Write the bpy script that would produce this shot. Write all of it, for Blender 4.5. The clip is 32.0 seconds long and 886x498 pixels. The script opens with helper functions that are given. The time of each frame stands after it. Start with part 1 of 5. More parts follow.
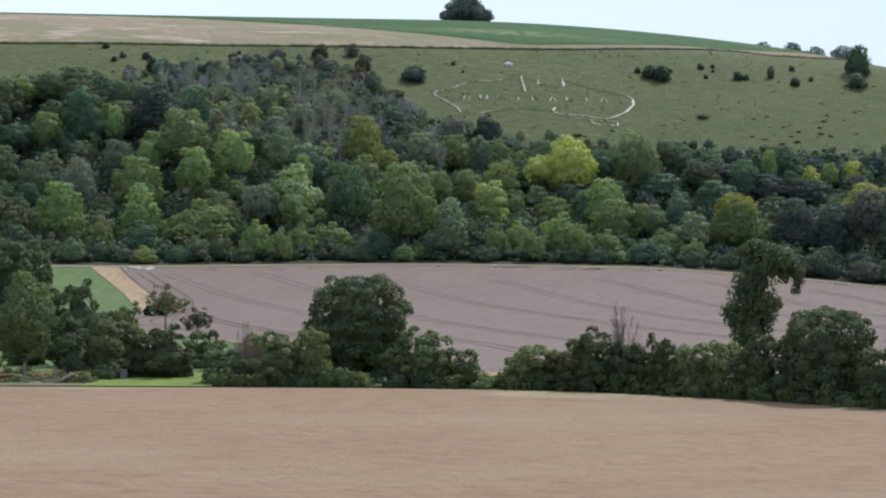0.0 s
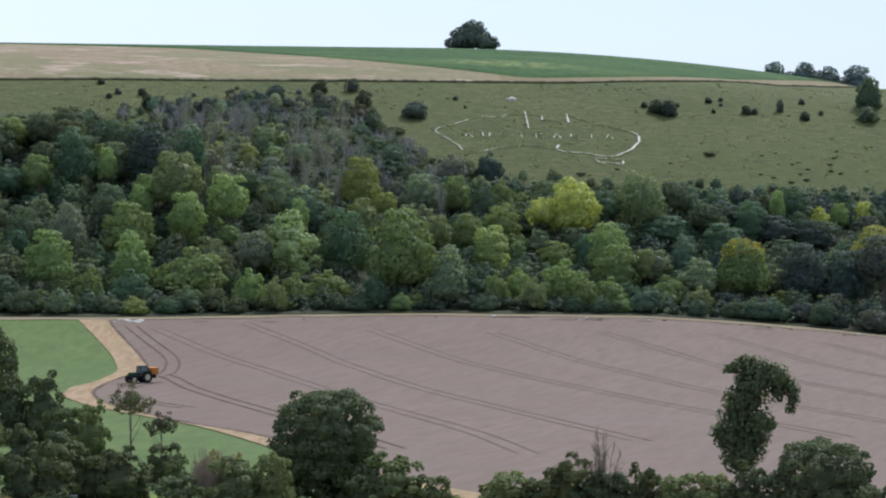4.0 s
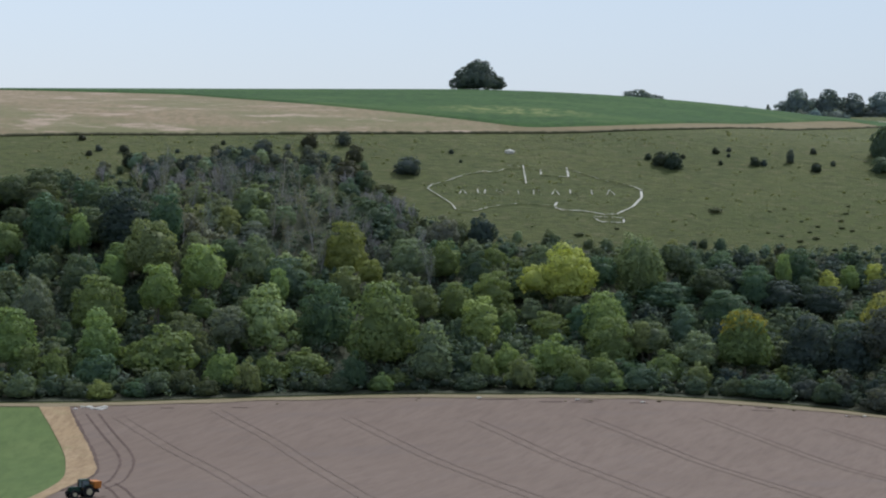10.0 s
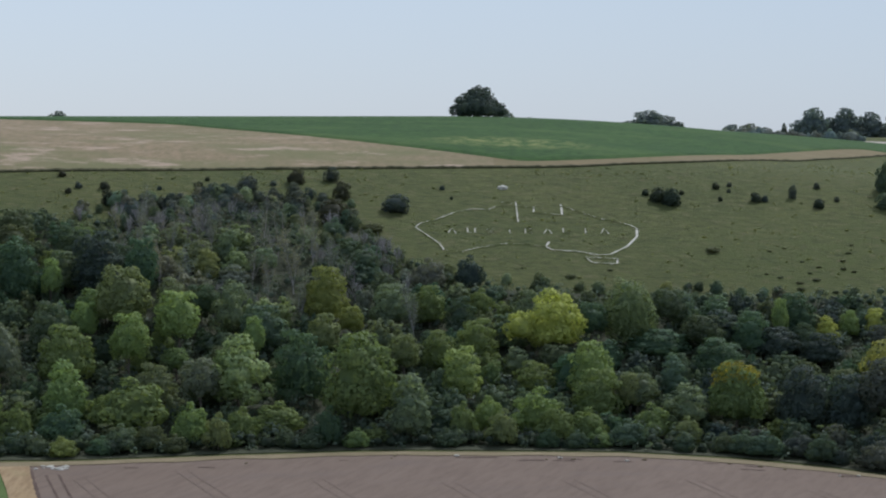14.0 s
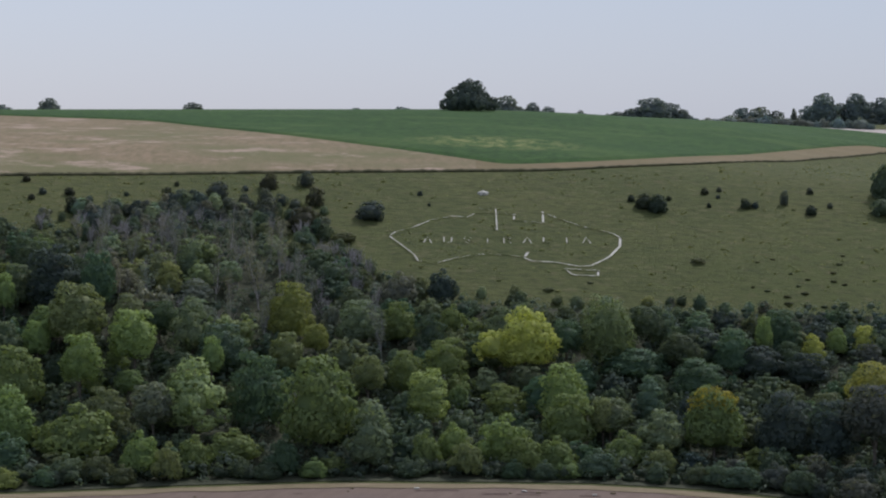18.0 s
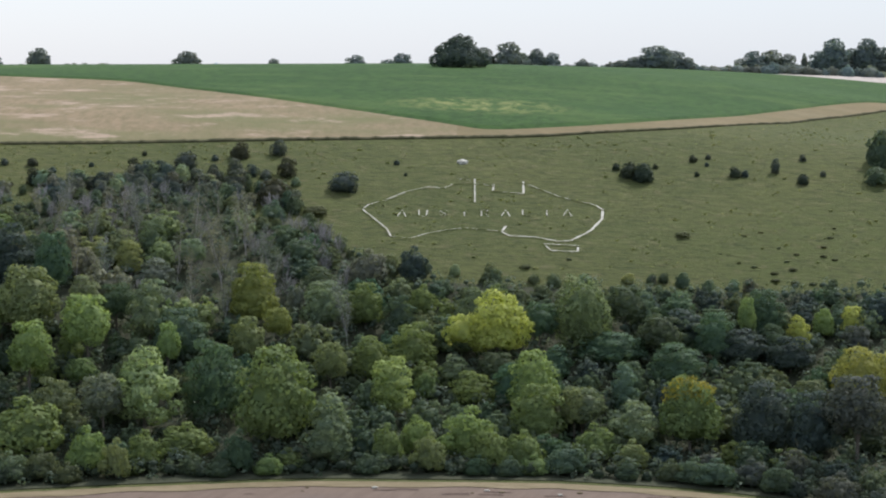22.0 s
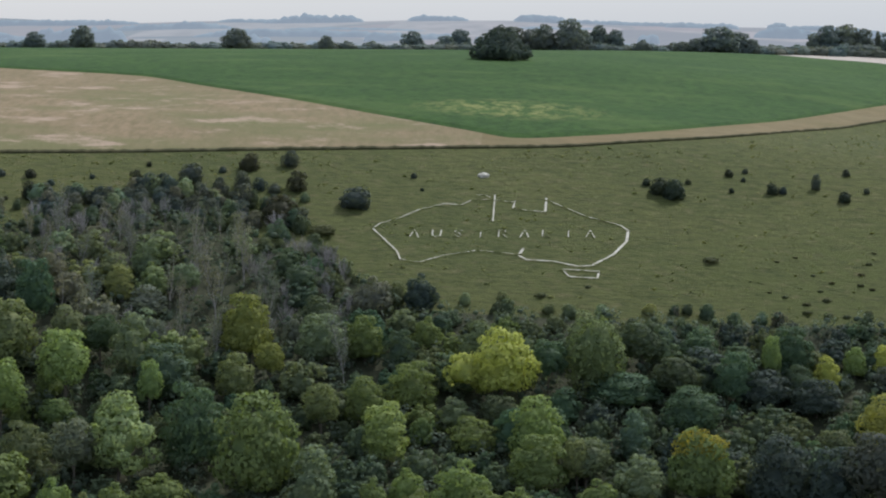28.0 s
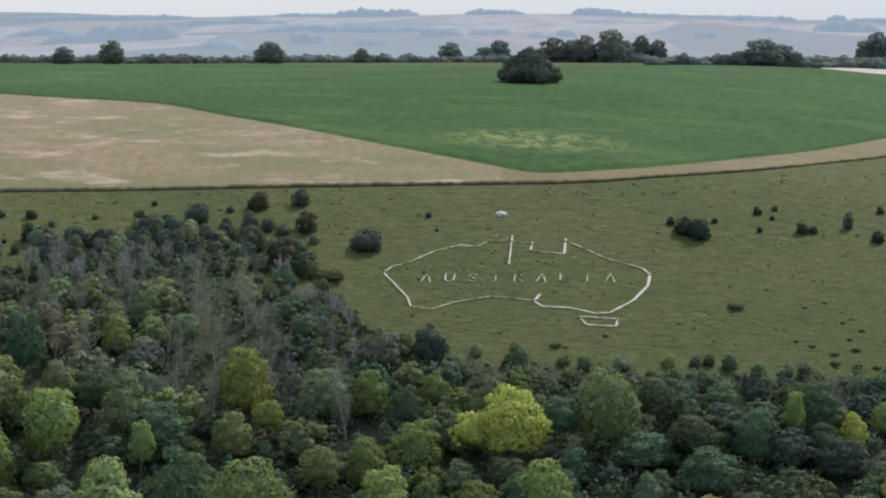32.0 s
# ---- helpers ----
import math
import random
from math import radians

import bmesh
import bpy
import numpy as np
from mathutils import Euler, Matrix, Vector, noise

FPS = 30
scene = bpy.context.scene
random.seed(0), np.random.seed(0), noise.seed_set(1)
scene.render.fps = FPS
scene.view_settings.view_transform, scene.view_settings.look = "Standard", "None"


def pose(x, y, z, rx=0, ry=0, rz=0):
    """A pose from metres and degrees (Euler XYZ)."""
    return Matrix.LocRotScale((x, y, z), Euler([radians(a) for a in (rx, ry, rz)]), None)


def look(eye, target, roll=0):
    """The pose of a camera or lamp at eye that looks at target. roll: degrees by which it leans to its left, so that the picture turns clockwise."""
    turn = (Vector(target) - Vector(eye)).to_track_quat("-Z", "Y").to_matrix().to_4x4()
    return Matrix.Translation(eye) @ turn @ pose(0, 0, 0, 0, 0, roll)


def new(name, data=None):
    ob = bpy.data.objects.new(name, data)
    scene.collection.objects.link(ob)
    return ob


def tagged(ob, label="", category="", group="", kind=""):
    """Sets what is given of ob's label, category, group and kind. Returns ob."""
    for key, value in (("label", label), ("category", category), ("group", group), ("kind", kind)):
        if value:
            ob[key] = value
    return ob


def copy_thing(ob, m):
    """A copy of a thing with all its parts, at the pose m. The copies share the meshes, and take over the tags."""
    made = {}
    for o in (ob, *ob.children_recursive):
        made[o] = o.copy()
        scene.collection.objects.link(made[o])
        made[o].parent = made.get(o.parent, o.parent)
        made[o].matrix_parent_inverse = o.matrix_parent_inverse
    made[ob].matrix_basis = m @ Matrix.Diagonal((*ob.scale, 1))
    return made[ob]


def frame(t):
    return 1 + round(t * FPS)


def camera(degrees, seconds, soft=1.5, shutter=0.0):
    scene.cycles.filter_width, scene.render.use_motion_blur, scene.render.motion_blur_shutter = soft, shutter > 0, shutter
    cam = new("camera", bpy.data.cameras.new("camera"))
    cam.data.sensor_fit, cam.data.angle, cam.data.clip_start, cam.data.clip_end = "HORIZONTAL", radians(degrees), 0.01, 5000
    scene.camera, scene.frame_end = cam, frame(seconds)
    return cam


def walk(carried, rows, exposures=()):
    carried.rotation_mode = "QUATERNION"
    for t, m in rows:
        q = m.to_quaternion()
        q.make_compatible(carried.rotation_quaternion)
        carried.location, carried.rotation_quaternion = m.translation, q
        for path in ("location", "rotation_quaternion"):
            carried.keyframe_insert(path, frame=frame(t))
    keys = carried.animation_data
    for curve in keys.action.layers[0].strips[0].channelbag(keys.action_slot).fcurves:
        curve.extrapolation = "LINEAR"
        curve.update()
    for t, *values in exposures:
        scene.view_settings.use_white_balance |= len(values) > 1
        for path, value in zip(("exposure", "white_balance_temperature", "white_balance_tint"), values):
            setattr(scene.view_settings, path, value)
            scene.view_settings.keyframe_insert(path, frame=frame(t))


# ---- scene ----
EXPOSURES = [(0.0, 0.06, 5850, 13), (3.0, 0.06, 5860, 13), (6.0, -0.18, 6000, 12), (9.0, -0.3, 6020, 11), (13.0, -0.52, 5980, 11), (17.0, -0.55, 6100, 14), (18.2, -0.65, 6100, 18), (18.6, -0.3, 6200, 16), (19.0, -0.05, 6150, 16), (20.0, 0.04, 6120, 14), (21.0, 0.0, 6300, 12), (23.0, 0.0, 6400, 13), (24.0, -0.12, 6500, 12), (25.0, -0.2, 6550, 12), (28.1, -0.3, 6350, 11), (28.6, 0.44, 6330, 12), (29.2, 0.53, 6300, 13), (30.0, 0.02, 6280, 12), (31.0, -0.15, 6270, 11), (32.0, -0.14, 6280, 11)]
# ---- camera ----
LENS = 20.433
# seconds, place, then pitch from straight down, lean and heading in degrees
PATH = [
    (0.0, 0.00, 0.00, 15.00, 88.517, 0.319, -1.819),
    (0.5, 0.45, 1.15, 16.10, 88.508, 0.165, -1.728),
    (1.0, 0.75, 2.32, 16.90, 88.516, 0.228, -1.669),
    (1.5, 1.07, 3.70, 17.86, 88.516, 0.192, -1.636),
    (2.0, 1.52, 5.14, 18.78, 88.533, 0.169, -1.601),
    (2.5, 1.88, 6.55, 19.79, 88.552, 0.180, -1.574),
    (3.0, 2.48, 8.20, 20.85, 88.555, 0.167, -1.525),
    (3.5, 3.06, 10.02, 21.85, 88.584, 0.181, -1.482),
    (5.5, 5.63, 17.02, 25.97, 88.602, 0.151, -1.198),
    (6.0, 6.50, 19.14, 27.05, 88.593, 0.076, -1.105),
    (6.5, 7.32, 20.67, 28.07, 88.570, 0.028, -1.014),
    (7.0, 8.29, 22.82, 29.06, 88.553, -0.017, -0.915),
    (7.5, 9.06, 25.08, 29.86, 88.576, -0.071, -0.851),
    (8.0, 10.00, 26.73, 30.77, 88.583, -0.090, -0.766),
    (8.5, 11.10, 28.66, 31.85, 88.608, -0.108, -0.670),
    (9.0, 12.06, 30.49, 33.05, 88.595, -0.123, -0.597),
    (9.5, 12.81, 32.68, 33.59, 88.667, -0.131, -0.564),
    (10.0, 13.79, 34.25, 34.74, 88.670, -0.139, -0.511),
    (10.5, 14.77, 36.16, 35.41, 88.724, -0.146, -0.461),
    (11.0, 15.94, 38.16, 36.30, 88.759, -0.190, -0.398),
    (11.5, 16.78, 39.99, 37.62, 88.725, -0.187, -0.363),
    (12.0, 18.05, 42.25, 38.55, 88.745, -0.212, -0.299),
    (12.5, 18.89, 44.45, 39.36, 88.765, -0.204, -0.263),
    (13.0, 20.09, 46.51, 40.25, 88.772, -0.161, 0.000),
    (13.5, 21.69, 47.99, 41.50, 88.728, -0.212, 0.155),
    (14.0, 22.66, 50.13, 42.30, 88.718, -0.165, 0.219),
    (14.5, 23.64, 52.48, 43.35, 88.685, -0.112, 0.293),
    (16.5, 28.12, 60.37, 47.10, 88.648, -0.020, 0.617),
    (17.0, 29.29, 62.16, 48.05, 88.662, -0.013, 0.690),
    (17.5, 31.70, 66.14, 49.95, 88.655, 0.017, 0.805),
    (17.7, 32.22, 67.09, 50.24, 88.630, -0.006, 0.809),
    (17.8, 32.48, 67.57, 50.39, 88.639, -0.018, 0.825),
    (17.9, 32.74, 68.05, 50.54, 88.477, -0.029, 0.841),
    (18.0, 33.01, 68.53, 50.68, 87.910, -0.041, 0.877),
    (18.1, 33.25, 69.01, 50.98, 87.163, -0.048, 0.884),
    (18.2, 33.49, 69.49, 51.27, 86.656, -0.054, 0.897),
    (18.3, 33.73, 69.96, 51.56, 86.386, -0.061, 0.898),
    (18.5, 34.22, 70.92, 52.14, 86.339, -0.075, 0.930),
    (19.0, 35.57, 73.24, 53.06, 86.334, -0.088, 0.984),
    (19.5, 36.77, 75.08, 54.37, 86.281, -0.096, 1.017),
    (20.0, 37.98, 77.93, 55.47, 86.252, -0.087, 1.046),
    (20.5, 39.30, 80.33, 56.04, 86.279, -0.121, 1.096),
    (21.0, 40.64, 82.60, 57.15, 86.226, -0.166, 1.267),
    (21.5, 41.59, 84.66, 58.17, 86.193, -0.113, 1.398),
    (22.0, 42.90, 86.85, 59.01, 86.186, -0.159, 1.547),
    (22.5, 44.30, 88.94, 59.78, 86.176, -0.132, 1.711),
    (23.0, 45.87, 91.43, 60.85, 86.154, -0.180, 1.885),
    (23.5, 47.88, 94.96, 62.52, 86.135, -0.088, 2.236),
    (24.0, 49.07, 96.88, 63.34, 86.133, -0.111, 3.024),
    (24.5, 50.27, 99.08, 64.40, 86.127, -0.060, 3.231),
    (25.0, 51.39, 101.11, 65.43, 86.124, 0.007, 3.331),
    (25.5, 52.33, 102.87, 66.74, 86.109, 0.069, 3.426),
    (27.5, 56.54, 111.91, 70.71, 86.193, 0.148, 3.781),
    (27.8, 56.76, 112.97, 71.10, 86.142, 0.208, 3.760),
    (27.9, 56.84, 113.33, 71.23, 85.623, 0.228, 3.771),
    (28.0, 56.91, 113.68, 71.35, 84.882, 0.248, 3.811),
    (28.1, 57.17, 114.11, 71.59, 84.138, 0.251, 3.842),
    (28.2, 57.43, 114.54, 71.83, 83.449, 0.255, 3.850),
    (28.3, 57.69, 114.97, 72.07, 83.036, 0.258, 3.884),
    (28.4, 57.95, 115.40, 72.31, 82.872, 0.262, 3.919),
    (28.5, 58.21, 115.82, 72.55, 82.827, 0.265, 3.939),
    (29.0, 59.20, 118.43, 73.71, 82.810, 0.266, 3.985),
    (29.2, 59.59, 119.33, 74.09, 83.924, 0.276, 3.991),
    (29.3, 59.79, 119.78, 74.27, 84.621, 0.281, 4.005),
    (29.4, 59.99, 120.23, 74.46, 85.042, 0.286, 3.994),
    (29.5, 60.18, 120.68, 74.65, 85.127, 0.291, 4.036),
    (30.0, 61.28, 123.44, 75.34, 85.139, 0.239, 4.073),
    (30.5, 62.29, 125.93, 76.38, 85.115, 0.170, 4.100),
    (31.0, 62.69, 127.87, 77.60, 85.109, 0.163, 4.130),
    (31.5, 63.49, 129.92, 78.72, 84.865, 0.047, 4.745),
    (32.0, 64.07, 132.42, 79.46, 84.619, 0.023, 5.268),
]


def flight(x, y, z, tilt, lean, heading):
    return pose(x, y, z, 0, 0, heading) @ pose(0, 0, 0, tilt, 0, 0) @ pose(0, 0, 0, 0, 0, lean)


cam = camera(LENS, 32.0, soft=2.12)
walk(cam, [(t, flight(*p)) for t, *p in PATH], EXPOSURES)

# ---- light ----
SUN_HEIGHT, SUN_HEADING = radians(50), radians(-32)   # heading: to the left of straight ahead (+y)
world = bpy.data.worlds.new("sky")
scene.world = world
world.use_nodes = True
wn, wl = world.node_tree.nodes, world.node_tree.links
back = wn["Background"]
sky = wn.new("ShaderNodeTexSky")
sky.sky_type = 'NISHITA'
sky.sun_disc = False
sky.sun_elevation = SUN_HEIGHT
sky.sun_rotation = SUN_HEADING
sky.air_density, sky.dust_density, sky.ozone_density = 1.0, 1.2, 2.5
veil = wn.new("ShaderNodeMix")       # a thin even cloud layer over the clear sky
veil.data_type = 'RGBA'
veil.inputs["Factor"].default_value = 0.62
veil.inputs["B"].default_value = (6.2, 6.95, 8.0, 1)
wl.new(sky.outputs["Color"], veil.inputs["A"])
wl.new(veil.outputs["Result"], back.inputs["Color"])
back.inputs["Strength"].default_value = 0.134

sun = new("sun", bpy.data.lights.new("sun", 'SUN'))
sun.data.energy, sun.data.angle, sun.data.color = 4.25, radians(6), (1.0, 0.972, 0.935)
sun.matrix_world = look((0, 0, 0), (-math.sin(SUN_HEADING) * -math.cos(SUN_HEIGHT), -math.cos(SUN_HEADING) * math.cos(SUN_HEIGHT), -math.sin(SUN_HEIGHT)))


# ---- materials ----
def material(name, rough=0.9):
    m = bpy.data.materials.new(name)
    m.use_nodes = True
    nt = m.node_tree
    b = nt.nodes["Principled BSDF"]
    b.inputs["Roughness"].default_value = rough
    b.inputs["Specular IOR Level"].default_value = 0.15
    return m, nt, b


def place(nt, stretch=(1, 1, 1), turn=0.0):
    g = nt.nodes.new("ShaderNodeNewGeometry")
    v = nt.nodes.new("ShaderNodeVectorMath")
    v.operation = 'MULTIPLY'
    v.inputs[1].default_value = stretch
    if turn:
        r = nt.nodes.new("ShaderNodeVectorRotate")
        r.rotation_type = 'Z_AXIS'
        r.inputs["Angle"].default_value = radians(turn)
        nt.links.new(g.outputs["Position"], r.inputs["Vector"])
        nt.links.new(r.outputs["Vector"], v.inputs[0])
    else:
        nt.links.new(g.outputs["Position"], v.inputs[0])
    return v.outputs[0]


def grain(nt, vec, scale, detail=4, rough=0.6):
    n = nt.nodes.new("ShaderNodeTexNoise")
    n.inputs["Scale"].default_value, n.inputs["Detail"].default_value, n.inputs["Roughness"].default_value = scale, detail, rough
    nt.links.new(vec, n.inputs["Vector"])
    return n.outputs["Fac"]


def band(nt, fac, lo, hi):
    r = nt.nodes.new("ShaderNodeMapRange")
    r.inputs["From Min"].default_value, r.inputs["From Max"].default_value = lo, hi
    nt.links.new(fac, r.inputs["Value"])
    return r.outputs["Result"]


def blend(nt, fac, a, b, kind='MIX'):
    x = nt.nodes.new("ShaderNodeMix")
    x.data_type, x.blend_type = 'RGBA', kind
    for sock, val in ((x.inputs["Factor"], fac), (x.inputs["A"], a), (x.inputs["B"], b)):
        if isinstance(val, (int, float)):
            sock.default_value = val
        elif isinstance(val, tuple):
            sock.default_value = (*val, 1)
        else:
            nt.links.new(val, sock)
    return x.outputs["Result"]


def relief(nt, b, fac, depth, distance=0.3):
    u = nt.nodes.new("ShaderNodeBump")
    u.inputs["Strength"].default_value, u.inputs["Distance"].default_value = depth, distance
    nt.links.new(fac, u.inputs["Height"])
    nt.links.new(u.outputs["Normal"], b.inputs["Normal"])


def field_material(name, base, light, dark, stretch, big, fine, bump=0.4, third=None, third_lo=0.55, third_hi=0.7, third_scale=0.05, turn=0.0, streak=None, spot=None):
    """Ground seen over a wide stretch: broad patches, fine grain along one way, and a third colour in spots."""
    base, light, dark, third, streak = [c and tuple(0.77 * v for v in c) for c in (base, light, dark, third, streak)]
    m, nt, b = material(name, 0.95)
    p, q = place(nt), place(nt, stretch, turn)
    col = blend(nt, band(nt, grain(nt, p, big, 3), 0.35, 0.65), base, light)
    col = blend(nt, band(nt, grain(nt, q, fine, 6, 0.7), 0.42, 0.68), col, dark)
    if third:
        col = blend(nt, band(nt, grain(nt, place(nt, (0.5, 1, 1)), third_scale, 5, 0.65), third_lo, third_hi), col, third)
    if streak:      # long pale streaks
        col = blend(nt, band(nt, grain(nt, place(nt, (0.5, 0.8, 1), turn), 0.13, 6, 0.7), 0.53, 0.65), col, streak)
    if spot:        # one thin patch: middle, half lengths, colour
        at = nt.nodes.new("ShaderNodeVectorMath")
        at.operation = 'SUBTRACT'
        at.inputs[1].default_value = (*spot[0], 0)
        nt.links.new(p, at.inputs[0])
        size = nt.nodes.new("ShaderNodeVectorMath")
        size.operation = 'MULTIPLY'
        size.inputs[1].default_value = (1 / spot[1][0], 1 / spot[1][1], 0)
        nt.links.new(at.outputs[0], size.inputs[0])
        far = nt.nodes.new("ShaderNodeVectorMath")
        far.operation = 'LENGTH'
        nt.links.new(size.outputs[0], far.inputs[0])
        rough = nt.nodes.new("ShaderNodeMath")
        rough.operation = 'MULTIPLY'
        nt.links.new(band(nt, far.outputs["Value"], 1.0, 0.35), rough.inputs[0])
        nt.links.new(band(nt, grain(nt, place(nt, (0.6, 0.4, 1)), 0.6, 5, 0.7), 0.46, 0.6), rough.inputs[1])
        col = blend(nt, rough.outputs[0], col, spot[2])
    nt.links.new(col, b.inputs["Base Color"])
    relief(nt, b, grain(nt, q, fine * 1.5, 5, 0.7), bump)
    return m


GRASS = field_material("down_grass", (0.114, 0.134, 0.044), (0.143, 0.155, 0.053), (0.056, 0.07, 0.024), (0.22, 1.0, 1.0), 0.028, 1.5, 1.3, (0.178, 0.164, 0.08), 0.54, 0.72, 0.6, spot=((108, 548), (52, 34), (0.084, 0.1, 0.031)))
STUBBLE = field_material("stubble", (0.318, 0.21, 0.118), (0.343, 0.233, 0.136), (0.25, 0.16, 0.088), (0.22, 0.6, 1), 0.04, 2.2, 1.0, (0.335, 0.243, 0.145), 0.5, 0.68, 0.05, 5.0)
SOIL = field_material("tilled_soil", (0.206, 0.153, 0.118), (0.224, 0.168, 0.131), (0.176, 0.129, 0.1), (1, 0.14, 1), 0.03, 0.8, 0.5, (0.19, 0.147, 0.122), 0.54, 0.78, 0.1, 18.0)
TRACK = field_material("straw_track", (0.385, 0.272, 0.15), (0.43, 0.315, 0.185), (0.27, 0.182, 0.1), (1, 0.18, 1), 0.09, 0.9, 0.6, (0.3, 0.24, 0.12), 0.55, 0.72, 0.22)
RUT = field_material("tyre_rut", (0.13, 0.09, 0.07), (0.17, 0.12, 0.095), (0.09, 0.06, 0.048), (1, 1, 1), 0.2, 1.2, 0.5)
MEADOW = field_material("meadow_grass", (0.11, 0.162, 0.048), (0.135, 0.184, 0.058), (0.088, 0.132, 0.038), (1, 0.25, 1), 0.05, 0.6, 0.4, (0.125, 0.18, 0.055), 0.55, 0.75, 0.1)
CROP = field_material("green_crop", (0.045, 0.106, 0.025), (0.063, 0.13, 0.03), (0.024, 0.062, 0.016), (0.5, 0.5, 1), 0.022, 0.8, 1.0, (0.09, 0.15, 0.04), 0.52, 0.72, 0.05, spot=((37, 634), (24, 15), (0.2, 0.215, 0.075)))
HAY = field_material("dry_grass", (0.28, 0.222, 0.13), (0.33, 0.25, 0.155), (0.215, 0.178, 0.096), (1, 0.3, 1), 0.035, 0.6, 0.6, (0.2, 0.192, 0.09), 0.48, 0.66, 0.035, streak=(0.46, 0.35, 0.255))
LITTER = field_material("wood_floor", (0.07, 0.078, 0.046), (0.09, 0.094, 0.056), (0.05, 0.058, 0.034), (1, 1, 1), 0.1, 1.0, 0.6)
# dark tone for long grass, with the bank's own shadow put in
BANK = field_material("rough_bank", (0.085, 0.085, 0.04), (0.125, 0.112, 0.056), (0.055, 0.058, 0.028), (0.5, 1, 1), 0.1, 1.0, 0.7)
STRAW = field_material("straw_headland", (0.37, 0.285, 0.155), (0.41, 0.325, 0.185), (0.2, 0.165, 0.085), (0.12, 0.8, 1), 0.06, 1.3, 0.8, (0.29, 0.2, 0.118), 0.4, 0.52, 0.07, 4.0)
MARGIN = field_material("field_margin", (0.26, 0.208, 0.125), (0.31, 0.25, 0.155), (0.2, 0.165, 0.09), (0.3, 1, 1), 0.08, 0.8, 0.6)
CHALK = field_material("chalk", (0.72, 0.69, 0.6), (0.8, 0.77, 0.69), (0.42, 0.4, 0.3), (1, 1, 1), 0.3, 1.6, 0.4)


def leaf_material():
    m, nt, b = material("leaves", 0.6)
    b.inputs["Specular IOR Level"].default_value = 0.06
    info = nt.nodes.new("ShaderNodeObjectInfo")
    geo = nt.nodes.new("ShaderNodeNewGeometry")
    isl = band(nt, geo.outputs["Random Per Island"], 0.0, 1.0)
    p = place(nt)
    shade = blend(nt, isl, (0.86, 0.87, 0.9), (1.16, 1.15, 1.06))
    col = blend(nt, 1.0, info.outputs["Color"], shade, 'MULTIPLY')
    patch = blend(nt, band(nt, grain(nt, p, 0.8, 3), 0.35, 0.68), (0.86, 0.88, 0.9), (1.14, 1.1, 0.95))
    col = blend(nt, 1.0, col, patch, 'MULTIPLY')
    nt.links.new(col, b.inputs["Base Color"])
    t = nt.nodes.new("ShaderNodeBsdfTranslucent")
    nt.links.new(blend(nt, 1.0, col, (1.32, 1.35, 0.85), 'MULTIPLY'), t.inputs["Color"])
    mix = nt.nodes.new("ShaderNodeMixShader")
    mix.inputs[0].default_value = 0.36
    nt.links.new(b.outputs[0], mix.inputs[1])
    nt.links.new(t.outputs[0], mix.inputs[2])
    nt.links.new(mix.outputs[0], nt.nodes["Material Output"].inputs["Surface"])
    return m


LEAF = leaf_material()


def bark_material(name, a, b_):
    m, nt, b = material(name, 0.9)
    p = place(nt, (1, 1, 0.3))
    nt.links.new(blend(nt, band(nt, grain(nt, p, 3, 5), 0.35, 0.65), a, b_), b.inputs["Base Color"])
    relief(nt, b, grain(nt, p, 6, 4), 0.5, 0.05)
    return m


BARK = bark_material("bark", (0.10, 0.085, 0.065), (0.17, 0.15, 0.12))
TWIG = bark_material("brown_twigs", (0.2, 0.16, 0.12), (0.3, 0.245, 0.185))
ASH_BARK = bark_material("ash_bark", (0.25, 0.236, 0.226), (0.39, 0.37, 0.356))
PALE_BARK = bark_material("pale_bark", (0.265, 0.242, 0.21), (0.41, 0.378, 0.335))


def plain(name, colour, rough=0.5, metal=0.0, spread=0.25):
    m, nt, b = material(name, rough)
    b.inputs["Metallic"].default_value = metal
    lo = tuple(c * (1 - spread) for c in colour)
    nt.links.new(blend(nt, band(nt, grain(nt, place(nt), 2.5, 5), 0.35, 0.7), colour, lo), b.inputs["Base Color"])
    return m


# ---- the lie of the land ----
def ease(a, b, v):
    t = min(1.0, max(0.0, (v - a) / (b - a)))
    return t * t * (3 - 2 * t)


def curve_through(points):
    """A smooth line through (a, b) pairs that never overshoots."""
    xs, ys = [p[0] for p in points], [p[1] for p in points]
    h = [b - a for a, b in zip(xs, xs[1:])]
    d = [(b - a) / k for a, b, k in zip(ys, ys[1:], h)]
    m = [d[0]] + [0 if p * q <= 0 else 2 * p * q / (p + q) for p, q in zip(d, d[1:])] + [d[-1]]

    def at(x):
        if x <= xs[0]:
            return ys[0] + (x - xs[0]) * 0
        if x >= xs[-1]:
            return ys[-1]
        i = max(k for k in range(len(h)) if xs[k] <= x)
        t = (x - xs[i]) / h[i]
        return ys[i] * (1 + 2 * t) * (1 - t) ** 2 + m[i] * h[i] * t * (1 - t) ** 2 + ys[i + 1] * t * t * (3 - 2 * t) + m[i + 1] * h[i] * t * t * (t - 1)
    return at


PROFILE = curve_through([(-400, -2), (60, 0), (180, 0), (250, -1.8), (320, -3.3), (371, -3.2), (410, -1.4), (432, 0), (450, 1.2), (470, 6.3), (490, 13.5), (510, 21.2),
                         (533, 30), (547, 34.8), (558, 38.4), (574, 43.6), (583, 46.3), (592, 48.6), (620, 53.4), (660, 57.8), (727, 63.2), (800, 64.75), (900, 64.2),
                         (1000, 63.5), (1150, 61), (1250, 50), (1400, 38), (1600, 33), (2000, 36), (2800, 46), (3600, 58), (4400, 75), (4900, 78)])


